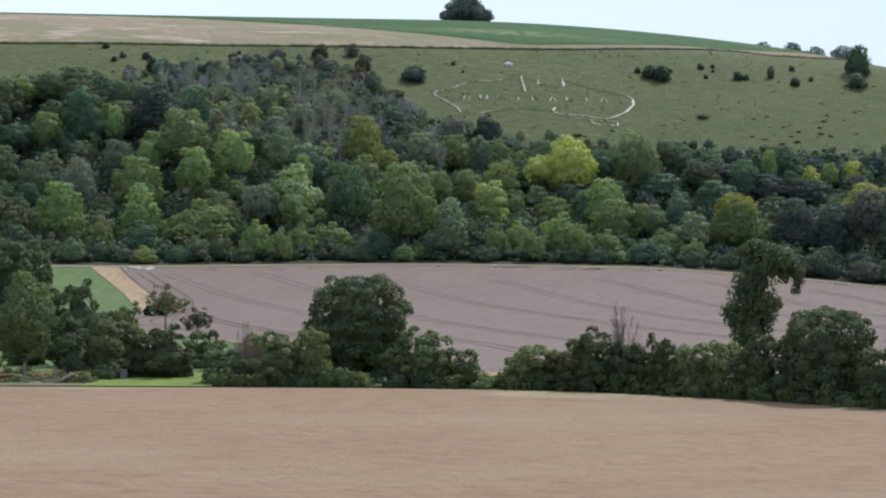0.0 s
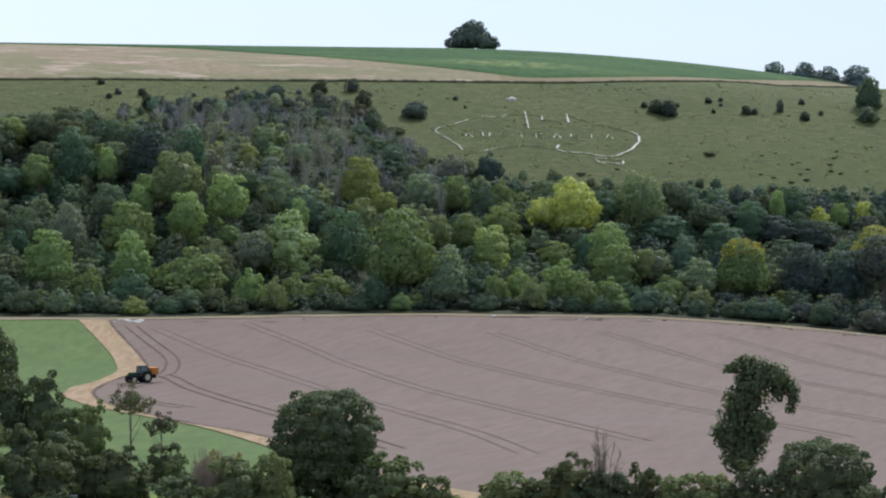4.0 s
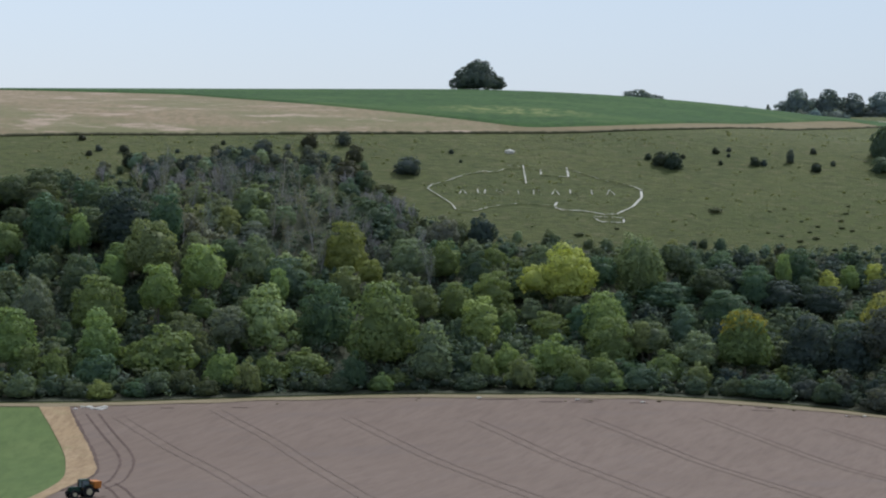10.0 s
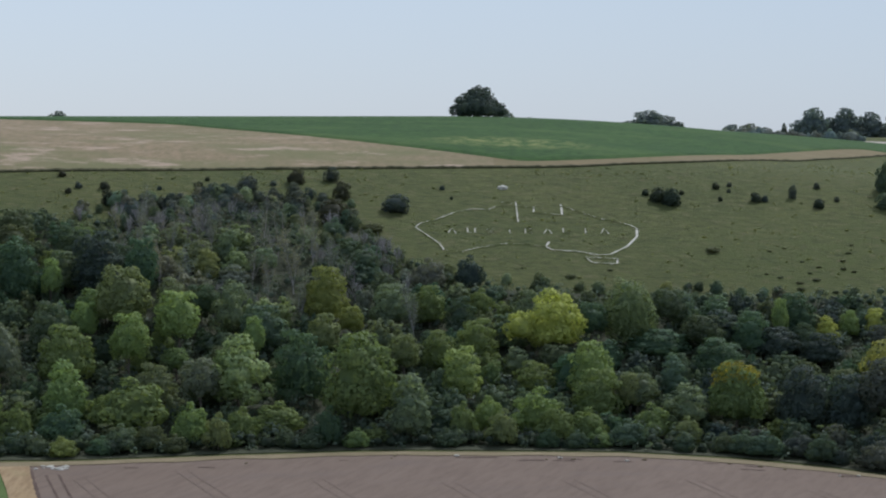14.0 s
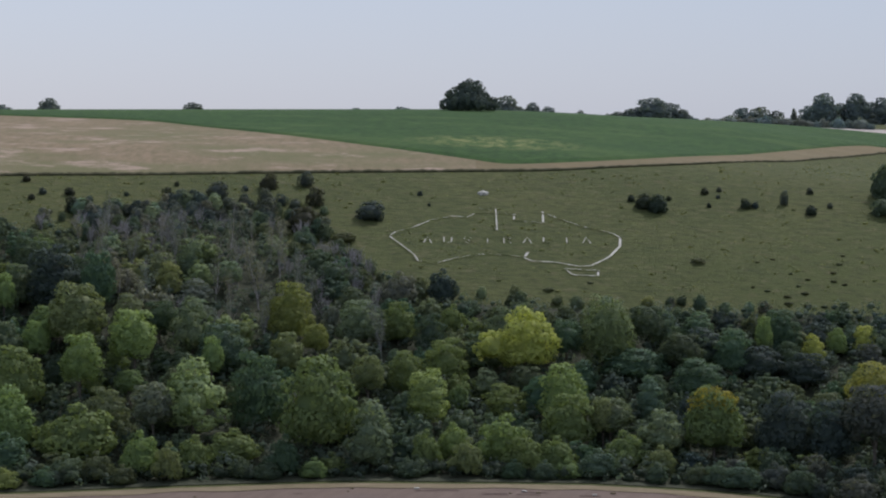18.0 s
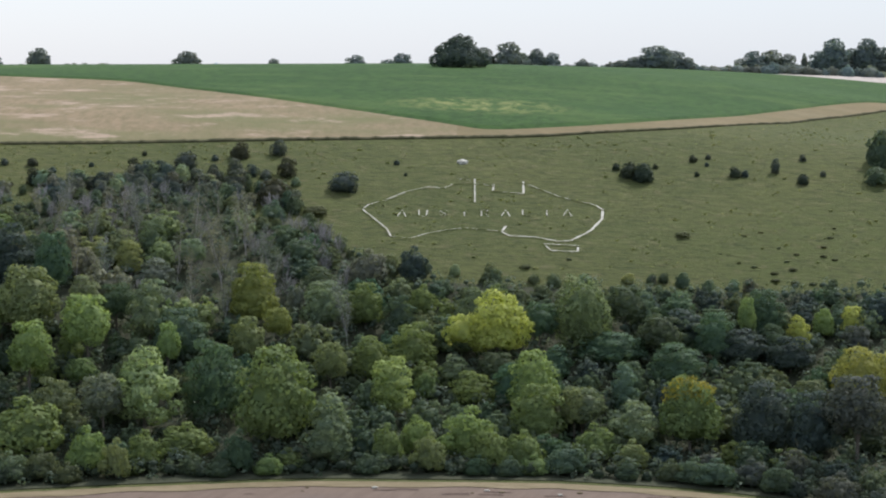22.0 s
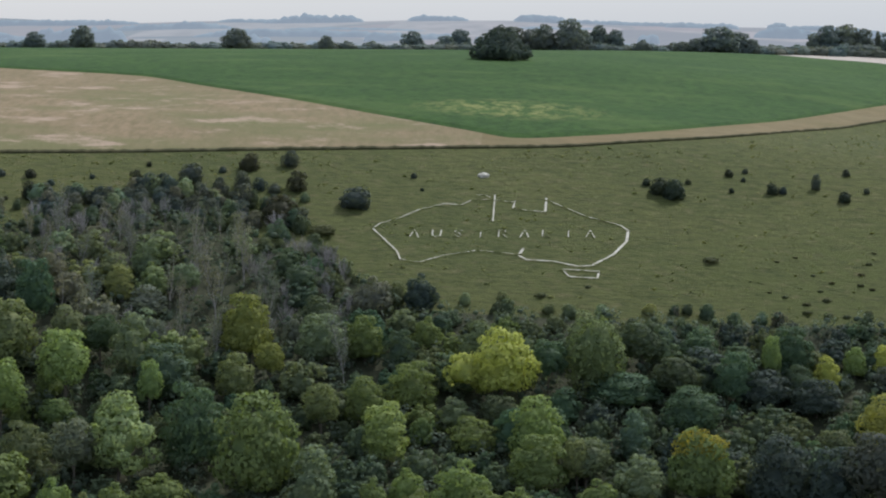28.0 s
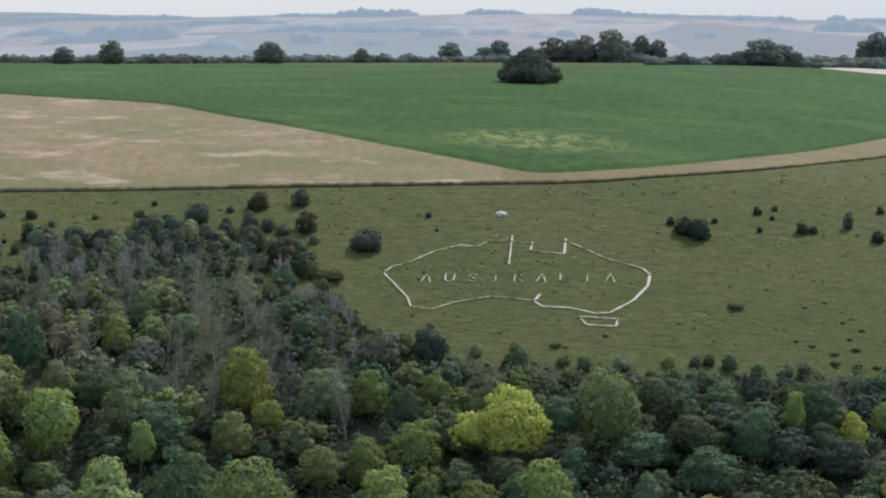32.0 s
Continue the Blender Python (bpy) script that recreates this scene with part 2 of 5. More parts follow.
def height(x, y):
    c = min(220.0, max(-160.0, x))
    skew = 0.2 * ease(380, 450, y) * (1 - ease(640, 800, y))
    z = PROFILE(y - skew * c)
    z -= ease(585, 660, y) * (1 - ease(770, 890, y)) * 0.0006 * max(0.0, c - 15) ** 2
    z -= ease(770, 890, y) * (1 - ease(900, 1000, y)) * 0.00042 * max(0.0, c - 50) ** 2
    z -= 0.05 * max(0.0, c - 50) * ease(300, 400, y) * (1 - ease(440, 480, y))
    if y > 1000:
        far = ease(1000, 2200, y)
        z += far * (8 * math.sin(x * 0.0016 + y * 0.0021) + 6 * math.sin(x * 0.0041 - y * 0.0013 + 1.3) + 5 * noise.noise((x * 0.004, y * 0.003, 2)))
    return z


FRONT = curve_through([(-200, 428), (-58, 434.5), (-40, 436), (-12, 443), (17, 448.5), (46, 449), (65, 449), (82, 446), (95, 440), (140, 425), (200, 410)])
BANK_LINE = curve_through([(-220, 540), (-80, 570), (-62, 575), (-36, 580.5), (-9, 587), (13, 592), (35, 597), (47, 600), (59, 605.5), (83, 620.5), (122, 680.5), (160, 757), (220, 878)])
GREEN_LINE = curve_through([(-220, 712), (-90, 688), (-80, 684), (-51, 675), (-31, 657), (-15, 643), (12, 620), (30, 608.6), (38, 604.5), (52, 609.5), (74, 625), (124, 706), (160, 778), (220, 885)])
WOOD_TOP = curve_through([(-220, 540), (-60, 539), (-20, 549), (0, 542), (12, 533), (25, 523), (50, 524), (100, 530), (220, 545)])
HEDGE_LINE = curve_through([(-120, 186), (-25, 181.5), (0, 181), (14, 178.5), (26, 172), (35, 165.5), (60, 150), (120, 120)])
PATH_LEFT = curve_through([(190, 10.5), (200, 5), (220, -1.8), (240, -6.5), (256, -11.2), (272, -16.7), (289.5, -24.6), (307.7, -32.6), (321, -36.3), (330, -36.7), (340, -34.8), (356, -33.7), (377, -35.9), (409, -42.7), (431, -48.1), (460, -53)])
PATH_RIGHT = curve_through([(190, 14.5), (200, 8.8), (220, 1.2), (240, -3), (258, -8.9), (275, -17), (296.7, -25.4), (311, -30.4), (328, -33), (338, -32.7), (348, -31.6), (364, -29.9), (381, -32.1), (405.8, -37.4), (428, -42.3), (460, -48)])


def mesh_object(name, verts, faces, mat, parent=None, smooth=False):
    me = bpy.data.meshes.new(name)
    me.from_pydata(verts, [], faces)
    me.materials.append(mat)
    if smooth:
        me.shade_smooth()
    me.update()
    ob = new(name, me)
    ob.parent = parent
    return ob


def part(name, bm, mat, parent, label=""):
    me = bpy.data.meshes.new(name)
    bm.to_mesh(me)
    bm.free()
    me.materials.append(mat)
    ob = new(name, me)
    ob.parent = parent
    if label:
        tagged(ob, label)
    return ob


def grid_faces(nu, nv):
    return [(i * nv + j, (i + 1) * nv + j, (i + 1) * nv + j + 1, i * nv + j + 1) for i in range(nu - 1) for j in range(nv - 1)]


def sheet(name, at, nu, nv, lift, mat, label, category, skirt=0.0):
    """A field that lies on the land; at(u, v) gives its plan, u and v from 0 to 1. skirt: the height of the growth at its edges."""
    verts = []
    for i in range(nu):
        for j in range(nv):
            x, y = at(i / (nu - 1), j / (nv - 1))
            drop = skirt if skirt and (i in (0, nu - 1) or j in (0, nv - 1)) else 0
            verts.append((x, y, height(x, y) + lift - drop))
    ob = mesh_object(name, verts, grid_faces(nu, nv), mat, smooth=not skirt)
    return tagged(ob, label, category, kind="structure")


def spread_lines(lo, hi, step, far_lo, far_hi, growth):
    """Grid lines at an even step from lo to hi, and ever wider apart out to far_lo and far_hi."""
    mid = [lo + k * step for k in range(int((hi - lo) / step) + 1)]
    out, s = [], step
    while mid[-1] < far_hi:
        s *= growth
        mid.append(min(far_hi, mid[-1] + s))
    s = step
    while mid[0] > far_lo:
        s *= growth
        mid.insert(0, max(far_lo, mid[0] - s))
    return mid


gx = spread_lines(-130, 170, 3, -3500, 3500, 1.18)
gy = spread_lines(90, 910, 3, -400, 4880, 1.07)
ground = mesh_object("ground", [(x, y, height(x, y)) for x in gx for y in gy], grid_faces(len(gx), len(gy)), GRASS, smooth=True)
tagged(ground, "olive chalk downland grass with dry tussocks", "grassland", kind="structure")

sheet("field_stubble", lambda u, v: (-150 + 300 * u, -300 + (HEDGE_LINE(-150 + 300 * u) - 1.2 + 300) * v), 60, 160, 0.12, STUBBLE,
      "cut tan stubble field in front of a hedge", "field")


sheet("field_headland", lambda u, v: (-80 + 180 * u, HEDGE_LINE(-80 + 180 * u) - 1.3 - (3.0 + 2.6 * noise.noise((u * 22, 0, 3)) + 11 * ease(0.47, 0.56, u) * (0.75 + 0.5 * noise.noise((u * 31, 0, 6)))) * (1 - v)), 240, 9, 0.126, STRAW,
      "paler straw along the edge of the stubble field", "field")


def on_soil(u, v):
    x = 60.0
    for _ in range(4):
        y = HEDGE_LINE(x) + 14 + v * (FRONT(x) - 4.5 - HEDGE_LINE(x) - 14)
        left = PATH_RIGHT(y) - 0.9
        x = left + u * (190 - left)
    return x, y


def on_meadow(u, v):
    x = -60.0
    for _ in range(4):
        y = HEDGE_LINE(x) + 5 + v * (FRONT(x) - 2.5 - HEDGE_LINE(x) - 5)
        x = -220 + u * (PATH_LEFT(y) + 220)
    return x, y


def on_path(u, v):
    y = 191 + v * 241
    return PATH_LEFT(y) + u * (PATH_RIGHT(y) - 0.3 - PATH_LEFT(y)), y


sheet("field_tilled", on_soil, 90, 130, 0.16, SOIL, "tilled pinkish brown field with tyre ruts", "field")
sheet("field_meadow", on_meadow, 70, 130, 0.14, MEADOW, "smooth bright green meadow beside a straw track", "field")
sheet("track", on_path, 8, 150, 0.22, TRACK, "bare straw-coloured track round the tilled field", "track")
sheet("field_margin", lambda u, v: (-120 + 320 * u, FRONT(-120 + 320 * u) - 6.6 - 1.2 * noise.noise((u * 40, 0, 8)) * (1 - v) + 3.6 * v), 240, 5, 0.24, MARGIN, "pale dry grass strip along the wood", "verge")
# leaf litter whose dark colour also holds the shade under the trees
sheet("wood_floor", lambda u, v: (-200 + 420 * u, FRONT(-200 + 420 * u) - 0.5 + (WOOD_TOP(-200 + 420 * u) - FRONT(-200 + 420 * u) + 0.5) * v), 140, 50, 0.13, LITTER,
      "litter floor under the wood, toned dark for the shade of the trees", "wood floor")
sheet("field_dry", lambda u, v: (-220 + 430 * u, BANK_LINE(-220 + 430 * u) + 0.6 + (GREEN_LINE(-220 + 430 * u) - BANK_LINE(-220 + 430 * u) - 0.4) * v), 150, 40, 0.15, HAY,
      "dry tan grass field with pale streaks", "field")


STRIP = field_material("dry_strip", (0.25, 0.19, 0.098), (0.275, 0.222, 0.125), (0.18, 0.152, 0.08), (0.25, 1, 1), 0.06, 0.7, 0.5, (0.2, 0.175, 0.085), 0.5, 0.7, 0.08)
sheet("field_strip", lambda u, v: (32 + 178 * u, BANK_LINE(32 + 178 * u) + 0.7 + (GREEN_LINE(32 + 178 * u) - BANK_LINE(32 + 178 * u) - 0.6) * v), 90, 12, 0.19, STRIP,
      "brown dry grass strip between the bank and the green crop", "field")


def pale_edge(x):
    return 930 - 1.7 * (x - 113) if x < 145 else 875.6


def on_crop(u, v):
    x = -220 + 440 * u
    lo, end = GREEN_LINE(x), 893 - 0.02 * x + 41 * ease(40, 85, x) if x < 113 else pale_edge(x)
    return x, lo + (max(lo + 4, end) - lo) * v


sheet("field_crop", on_crop, 150, 110, 0.55, CROP, "dense dark green crop on the hilltop", "crop", skirt=0.45)


def ridge(name, line, x0, x1, n, wide, high, mat, label, category, off=0.0):
    """A low rough bank along a line of the plan."""
    verts = []
    for i in range(n):
        x = x0 + (x1 - x0) * i / (n - 1)
        y = line(x) + off
        k = 0.75 + 0.5 * noise.noise((x * 0.8, y * 0.3, 5))
        for a, b in ((-0.5, -0.1), (-0.42, 0.75), (-0.1, 1.0), (0.25, 0.9), (0.5, -0.1)):
            verts.append((x, y + a * wide, height(x, y + a * wide) + b * high * k))
    ob = mesh_object(name, verts, grid_faces(n, 5), mat)
    return tagged(ob, label, category, kind="structure")


VERGE = field_material("verge_grass", (0.175, 0.235, 0.045), (0.205, 0.265, 0.055), (0.12, 0.17, 0.036), (0.4, 1, 1), 0.15, 1.2, 0.5)
ROUGH = field_material("rough_grass", (0.2, 0.185, 0.095), (0.25, 0.22, 0.125), (0.11, 0.12, 0.05), (0.5, 1, 1), 0.2, 1.4, 0.8, (0.13, 0.16, 0.06), 0.5, 0.65, 0.3)
sheet("verge", lambda u, v: (-20.6 + 9.4 * u, HEDGE_LINE(-20.6 + 9.4 * u) - 1.1 + 14 * v), 30, 24, 0.2, VERGE, "bright green grass verge beside the stubble field", "verge")
sheet("verge_rough", lambda u, v: (-40 + 19.6 * u, HEDGE_LINE(-40 + 19.6 * u) - 1.1 + (9 + 2 * noise.noise((u * 9, 0, 4))) * v), 50, 16, 0.196, ROUGH, "rough dry grass on the verge beside the hedge trees", "verge")
ridge("bank", BANK_LINE, -150, 165, 420, 1.5, 0.58, BANK, "rough grass bank, its shadow put into the dark tone, along the foot of the dry field", "bank")


# ---- trees and bushes ----
def ball(level):
    bm = bmesh.new()
    bmesh.ops.create_icosphere(bm, subdivisions=level, radius=1)
    v = np.array([p.co[:] for p in bm.verts])
    f = np.array([[p.index for p in q.verts] for q in bm.faces])
    bm.free()
    return v, f


BALL_V, BALL_F = ball(1)
SHELL_V, SHELL_F = ball(2)


def rods(paths, sides=5):
    """Tapered limbs: each path is a list of (point, radius)."""
    verts, faces = [], []
    for path in paths:
        base = len(verts)
        for k, (p, r) in enumerate(path):
            a = Vector(path[min(k + 1, len(path) - 1)][0]) - Vector(path[max(k - 1, 0)][0])
            s = a.orthogonal().normalized()
            t = a.normalized().cross(s)
            for n in range(sides):
                c = math.tau * n / sides
                verts.append(tuple(Vector(p) + r * (math.cos(c) * s + math.sin(c) * t)))
        for k in range(len(path) - 1):
            for n in range(sides):
                m = (n + 1) % sides
                faces.append((base + k * sides + n, base + k * sides + m, base + (k + 1) * sides + m, base + (k + 1) * sides + n))
        faces.append(tuple(base + (len(path) - 1) * sides + n for n in range(sides)))
    return verts, faces


def bent_leaves(p, nrm, leaf, rng, tilt, size=(0.55, 1.35)):
    """Small bent blades at the points p, facing roughly along nrm: corners, four to a blade."""
    m = len(p)
    face = nrm + rng.normal(size=(m, 3)) * tilt
    face /= np.linalg.norm(face, axis=1)[:, None]
    a = np.cross(face, rng.normal(size=(m, 3)))
    a /= np.linalg.norm(a, axis=1)[:, None]
    b = np.cross(face, a)
    s = leaf * rng.uniform(*size, (m, 1))
    return np.stack([p - a * s * 0.5, p - b * s * 0.62 - face * s * 0.12, p + a * s * 0.5, p + b * s * 0.68 - face * s * 0.12], 1).reshape(-1, 3)


def leaf_object_mesh(name, core_v, core_f, blades, nrm):
    """One mesh of an inner mass and many blades; the blades catch the light as the surface of the foliage does."""
    n, m = len(core_v), len(blades) // 4
    faces = [tuple(x) for x in core_f] + [tuple(x) for x in ((np.arange(m) * 4 + n)[:, None] + np.arange(4)).tolist()]
    me = bpy.data.meshes.new(name)
    me.from_pydata(np.concatenate([core_v, blades]).tolist() if n else blades.tolist(), [], faces)
    me.shade_smooth()
    me.materials.append(LEAF)
    me.update()
    soft = np.concatenate([np.zeros((n, 3)), np.repeat(nrm, 4, 0)])
    me.normals_split_custom_set_from_vertices(soft.tolist())
    return me


def leaf_mesh(name, lobes, leaf, per_area, rng, core=0.78, reach=(0.78, 1.14)):
    """Leaves all over a crown's lobes; each lobe is centre, radii. A denser inner mass keeps the lobes from being hollow."""
    lobes = [(np.array(c, float), np.array(r, float)) for c, r in lobes]
    middle = np.mean([c for c, _ in lobes], 0)
    core_v, core_f, points, ways, n = [], [], [], [], 0
    for c, r in lobes:
        if core > 0:
            wob = 1 + 0.22 * (rng.random(len(BALL_V)) - 0.5)
            core_v.append(c + BALL_V * wob[:, None] * r * core)
            core_f += (BALL_F + n).tolist()
            n += len(BALL_V)
        area = 4 * math.pi * ((r[0] * r[1]) ** 1.6 / 3 + (r[0] * r[2]) ** 1.6 / 3 + (r[1] * r[2]) ** 1.6 / 3) ** (1 / 1.6)
        d = rng.normal(size=(max(6, int(area * per_area)), 3))
        d /= np.linalg.norm(d, axis=1)[:, None]
        out = c - middle
        d = d[d @ (out / (np.linalg.norm(out) + 1e-6)) > rng.uniform(-0.9, 0.1, len(d))]
        points.append(c + d * r * rng.uniform(*reach, (len(d), 1)))
        ways.append(d)
    p, d = np.concatenate(points), np.concatenate(ways)
    nrm = d + rng.normal(size=d.shape) * 0.2 + np.array([0, 0, 0.2])
    nrm /= np.linalg.norm(nrm, axis=1)[:, None]
    return leaf_object_mesh(name, np.concatenate(core_v) if n else np.zeros((0, 3)), core_f, bent_leaves(p, nrm, leaf, rng, 0.3), nrm)


def crown_mesh(name, seed, high, wide, foot, leaf, count, clumps, mid=0.4, clump=0.19, flat=0.8, full=1.05, taper=0.0, uneven=0.1, low=-0.75, lean=(0, 0), core=0.72, tilt=0.3, hang=0.0):
    """A crown of leaf clumps spread over a dome from foot up to high, wide across; dark gaps stay between the clumps."""
    rng = np.random.default_rng(seed)
    tall = high - foot
    up, down = (1 - mid) * tall, mid * tall
    ways = []
    while len(ways) < clumps:      # well spread directions
        best = None
        for d in rng.normal(size=(9, 3)):
            d /= np.linalg.norm(d)
            if d[2] < low:
                continue
            gap = min((np.linalg.norm(d - w) for w in ways), default=2.0)
            if best is None or gap > best[0]:
                best = (gap, d)
        if best:
            ways.append(best[1])
    ways = np.array(ways)
    q = 2 * full
    pushed = ways / ((np.hypot(ways[:, 0], ways[:, 1]) ** q + np.abs(ways[:, 2]) ** q) ** (1 / q))[:, None]
    narrow = (1 - taper * np.clip(ways[:, 2:], 0, 1))
    rim = np.concatenate([pushed[:, :2] * wide / 2 * narrow, pushed[:, 2:] * np.where(ways[:, 2:] > 0, up, down)], 1)
    rim *= 1 + uneven * rng.uniform(-1, 1, (clumps, 1))
    r = wide * clump * rng.uniform(0.65, 1.35, (clumps, 1)) * (1 - 0.5 * taper * np.clip(ways[:, 2:], 0, 1))
    radii = r * (1, 1, flat * (1 + hang))
    centre = rim - ways * radii * 0.85
    centre[:, 2] -= hang * radii[:, 2] * 0.4
    points, outs, turns = [], [], []
    share = (r[:, 0] ** 2) / (r[:, 0] ** 2).sum()
    for k in range(clumps):
        d = rng.normal(size=(int(count * share[k] * 2.2) + 8, 3))
        d /= np.linalg.norm(d, axis=1)[:, None]
        d = d[d @ (ways[k] * 0.7 + np.array([0, 0, 0.45])) > rng.uniform(-0.75, 0.25, len(d))]
        ph = rng.uniform(0, 6, 3)
        lump = 1 + 0.16 * np.sin(5 * d[:, :1] + ph[0]) * np.sin(5 * d[:, 1:2] + ph[1]) + 0.1 * np.sin(9 * d[:, 2:] + ph[2])
        p = centre[k] + d * radii[k] * lump * rng.uniform(0.86, 1.08, (len(d), 1))
        near = np.linalg.norm((p[:, None] - centre[None]) / radii[None], axis=2)
        near[:, k] = 9
        keep = near.min(1) > 0.82
        points.append(p[keep])
        outs.append(d[keep])
        turns.append(np.repeat(ways[k][None], keep.sum(), 0))
    p, d, w = np.concatenate(points), np.concatenate(outs), np.concatenate(turns)
    pick = rng.permutation(len(p))[:count]
    p, d, w = p[pick], d[pick], w[pick]
    nrm = 0.76 * d + 0.26 * w + rng.normal(size=p.shape) * 0.22 + np.array([0, 0, 0.05])
    nrm /= np.linalg.norm(nrm, axis=1)[:, None]
    shell = SHELL_V * (1 + 0.16 * (rng.random((len(SHELL_V), 1)) - 0.5))
    shell = np.concatenate([shell[:, :2] * wide / 2 * (1 - taper * np.clip(shell[:, 2:], 0, 1)), shell[:, 2:] * np.where(shell[:, 2:] > 0, up, down)], 1) * core * np.array([1, 1, 1.0])
    t = lambda a: np.array([[lean[0], lean[1], 0]]) * (a[:, 2:] / tall)
    sx, sz = wide / 2 / np.percentile(np.hypot(p[:, 0], p[:, 1]), 98), up / np.percentile(p[:, 2], 99)
    fit = np.array([sx, sx, sz])
    at = np.array([0, 0, foot + down])
    blades = bent_leaves(p * fit + t(p) + at, nrm, leaf, rng, tilt)
    me = leaf_object_mesh(name, (shell * fit + t(shell) + at), SHELL_F.tolist(), blades, nrm)
    return me, [(tuple(c * fit * 0.9 + at), None) for c in centre]


def trunk_paths(rng, high, thick, lobes, limbs=6, lean=(0, 0), foot=-0.4):
    """A tapered trunk and limbs that run out into the lobes."""
    mid = [((lean[0] * t * t, lean[1] * t * t, foot + t * (high * 0.78 - foot)), thick * (1.15 - 0.85 * t) + 0.02) for t in (0, 0.06, 0.3, 0.6, 1.0)]
    mid[0] = (mid[0][0], thick * 1.7)
    paths = [mid]
    for k in range(limbs):
        c = Vector(lobes[(k * 5 + 2) % len(lobes)][0])
        t = 0.28 + 0.5 * k / max(1, limbs)
        s = Vector((lean[0] * t * t, lean[1] * t * t, t * high * 0.78))
        e = s.lerp(c, 0.5) + Vector((0, 0, -0.08 * high * rng.uniform(0, 1)))
        paths.append([(tuple(s), thick * 0.5 * (1 - 0.5 * t)), (tuple(e), thick * 0.3), (tuple(c), thick * 0.1)])
    return paths


def tree_kind(name, seed, high, wide, foot, leaf, count, clumps, thick, label, category, limbs=6, lean=(0, 0), **shape):
    root = new(name)
    root.empty_display_size = 0.5
    tagged(root, label, category)
    me, lobes = crown_mesh("crown", seed, high, wide, foot, leaf, count, clumps, lean=lean, **shape)
    v, f = rods(trunk_paths(np.random.default_rng(seed), high, thick, lobes, limbs, lean))
    mesh_object("trunk", v, f, BARK, root, smooth=True)
    crown = new("crown", me)
    crown.parent = root
    return root


def bare_kind(name, seed, high, label, leafy, stout=1.0, forks=3, bark=None):
    """A dying tree: pale forked trunk, thin twigs, and few leaves."""
    rng = np.random.default_rng(seed)
    root = new(name)
    tagged(root, label, "tree")
    paths, tips = [], []

    def grow(p, d, length, r, depth):
        pts = [(tuple(p), r)]
        q = p.copy()
        for k in range(3):
            d = (d + Vector(rng.normal(size=3).tolist()) * 0.1 + Vector((0, 0, 0.16))).normalized()
            q = q + d * length / 3
            pts.append((tuple(q), max(0.012, r * (1 - 0.22 * (k + 1)))))
        paths.append(pts)
        if depth == 0:
            tips.append(q)
            return
        for k in range(3 if depth < 3 else 4):
            side = Vector(rng.normal(size=3).tolist())
            side.z = abs(side.z) * 0.5
            grow(Vector(pts[1 + k % 3][0]), (d * 0.9 + side.normalized() * 0.5).normalized(), length * rng.uniform(0.45, 0.62), r * 0.4, depth - 1)

    grow(Vector((0, 0, -0.4)), Vector((0, 0, 1)), high * 0.66, 0.17 * stout * high / 10, forks)
    v, f = rods(paths, 4)
    mesh_object("trunk", v, f, bark or PALE_BARK, root)
    if leafy:
        lobes = [(tuple(t), (0.75, 0.75, 0.6)) for t in tips[::2]] + [((0, 0, high * 0.55), (1.3, 1.3, 1.8))]
        crown = new("crown", leaf_mesh("crown", lobes, 0.22, leafy, rng, core=0))
        crown.parent = root
    return root


def fan_kind(name, seed, high, label, bark=None, stems=18, spread=1.0, thick=0.05):
    """A leafless sapling: thin stems that fan out from one foot, each with fine twigs."""
    rng = np.random.default_rng(seed)
    root = tagged(new(name), label, "tree")
    paths = []
    for k in range(stems):
        out = Vector((rng.normal() * 0.85, rng.normal() * 0.6, 0)) * spread
        tall = high * rng.uniform(0.62, 1.0) * (1 - 0.12 * out.length)
        line = [(out * t ** 1.4 + Vector((0, 0, -0.3 + (tall + 0.3) * t)) + Vector(rng.normal(size=3).tolist()) * 0.04, thick * (1.15 - t) + 0.012) for t in (0, 0.25, 0.5, 0.75, 1)]
        paths.append([(tuple(p), r) for p, r in line])
        for n in range(7):
            t = rng.uniform(0.45, 0.95)
            a = out * t ** 1.4 + Vector((0, 0, tall * t))
            side = Vector((rng.normal() * 0.45, rng.normal() * 0.3, rng.uniform(0.4, 0.9)))
            paths.append([(tuple(a), 0.018), (tuple(a + side * 0.5), 0.014), (tuple(a + side), 0.009)])
    v, f = rods(paths, 4)
    mesh_object("trunk", v, f, bark or TWIG, root)
    return root


def tint(ob, colour, jitter=0.0, rng=random):
    k = 1 + rng.uniform(-jitter, jitter)
    w = rng.uniform(-jitter, jitter) * 0.5
    for o in ob.children_recursive:
        if o.name.startswith("crown"):
            o.color = (colour[0] * k * (1 + w), colour[1] * k, colour[2] * k * (1 - w), 1)


def put(kind, x, y, high, wide=None, colour=None, turn=None, label="", group="", sink=0.0, jitter=0.0, named=""):
    """A copy of a kind of tree, so high and so wide, standing on the land."""
    h0, w0 = SIZES[kind.name]
    s, w = high / h0, (wide or high / h0 * w0) / w0
    m = pose(x, y, height(x, y) - sink, 0, 0, random.uniform(0, 360) if turn is None else turn) @ Matrix.Diagonal((w, w, s, 1))
    ob = copy_thing(kind, m)
    if named:
        ob.name = named
    if colour:
        tint(ob, colour, jitter)
    if label:
        tagged(ob, label)
    if group:
        tagged(ob, group=group)
    return ob


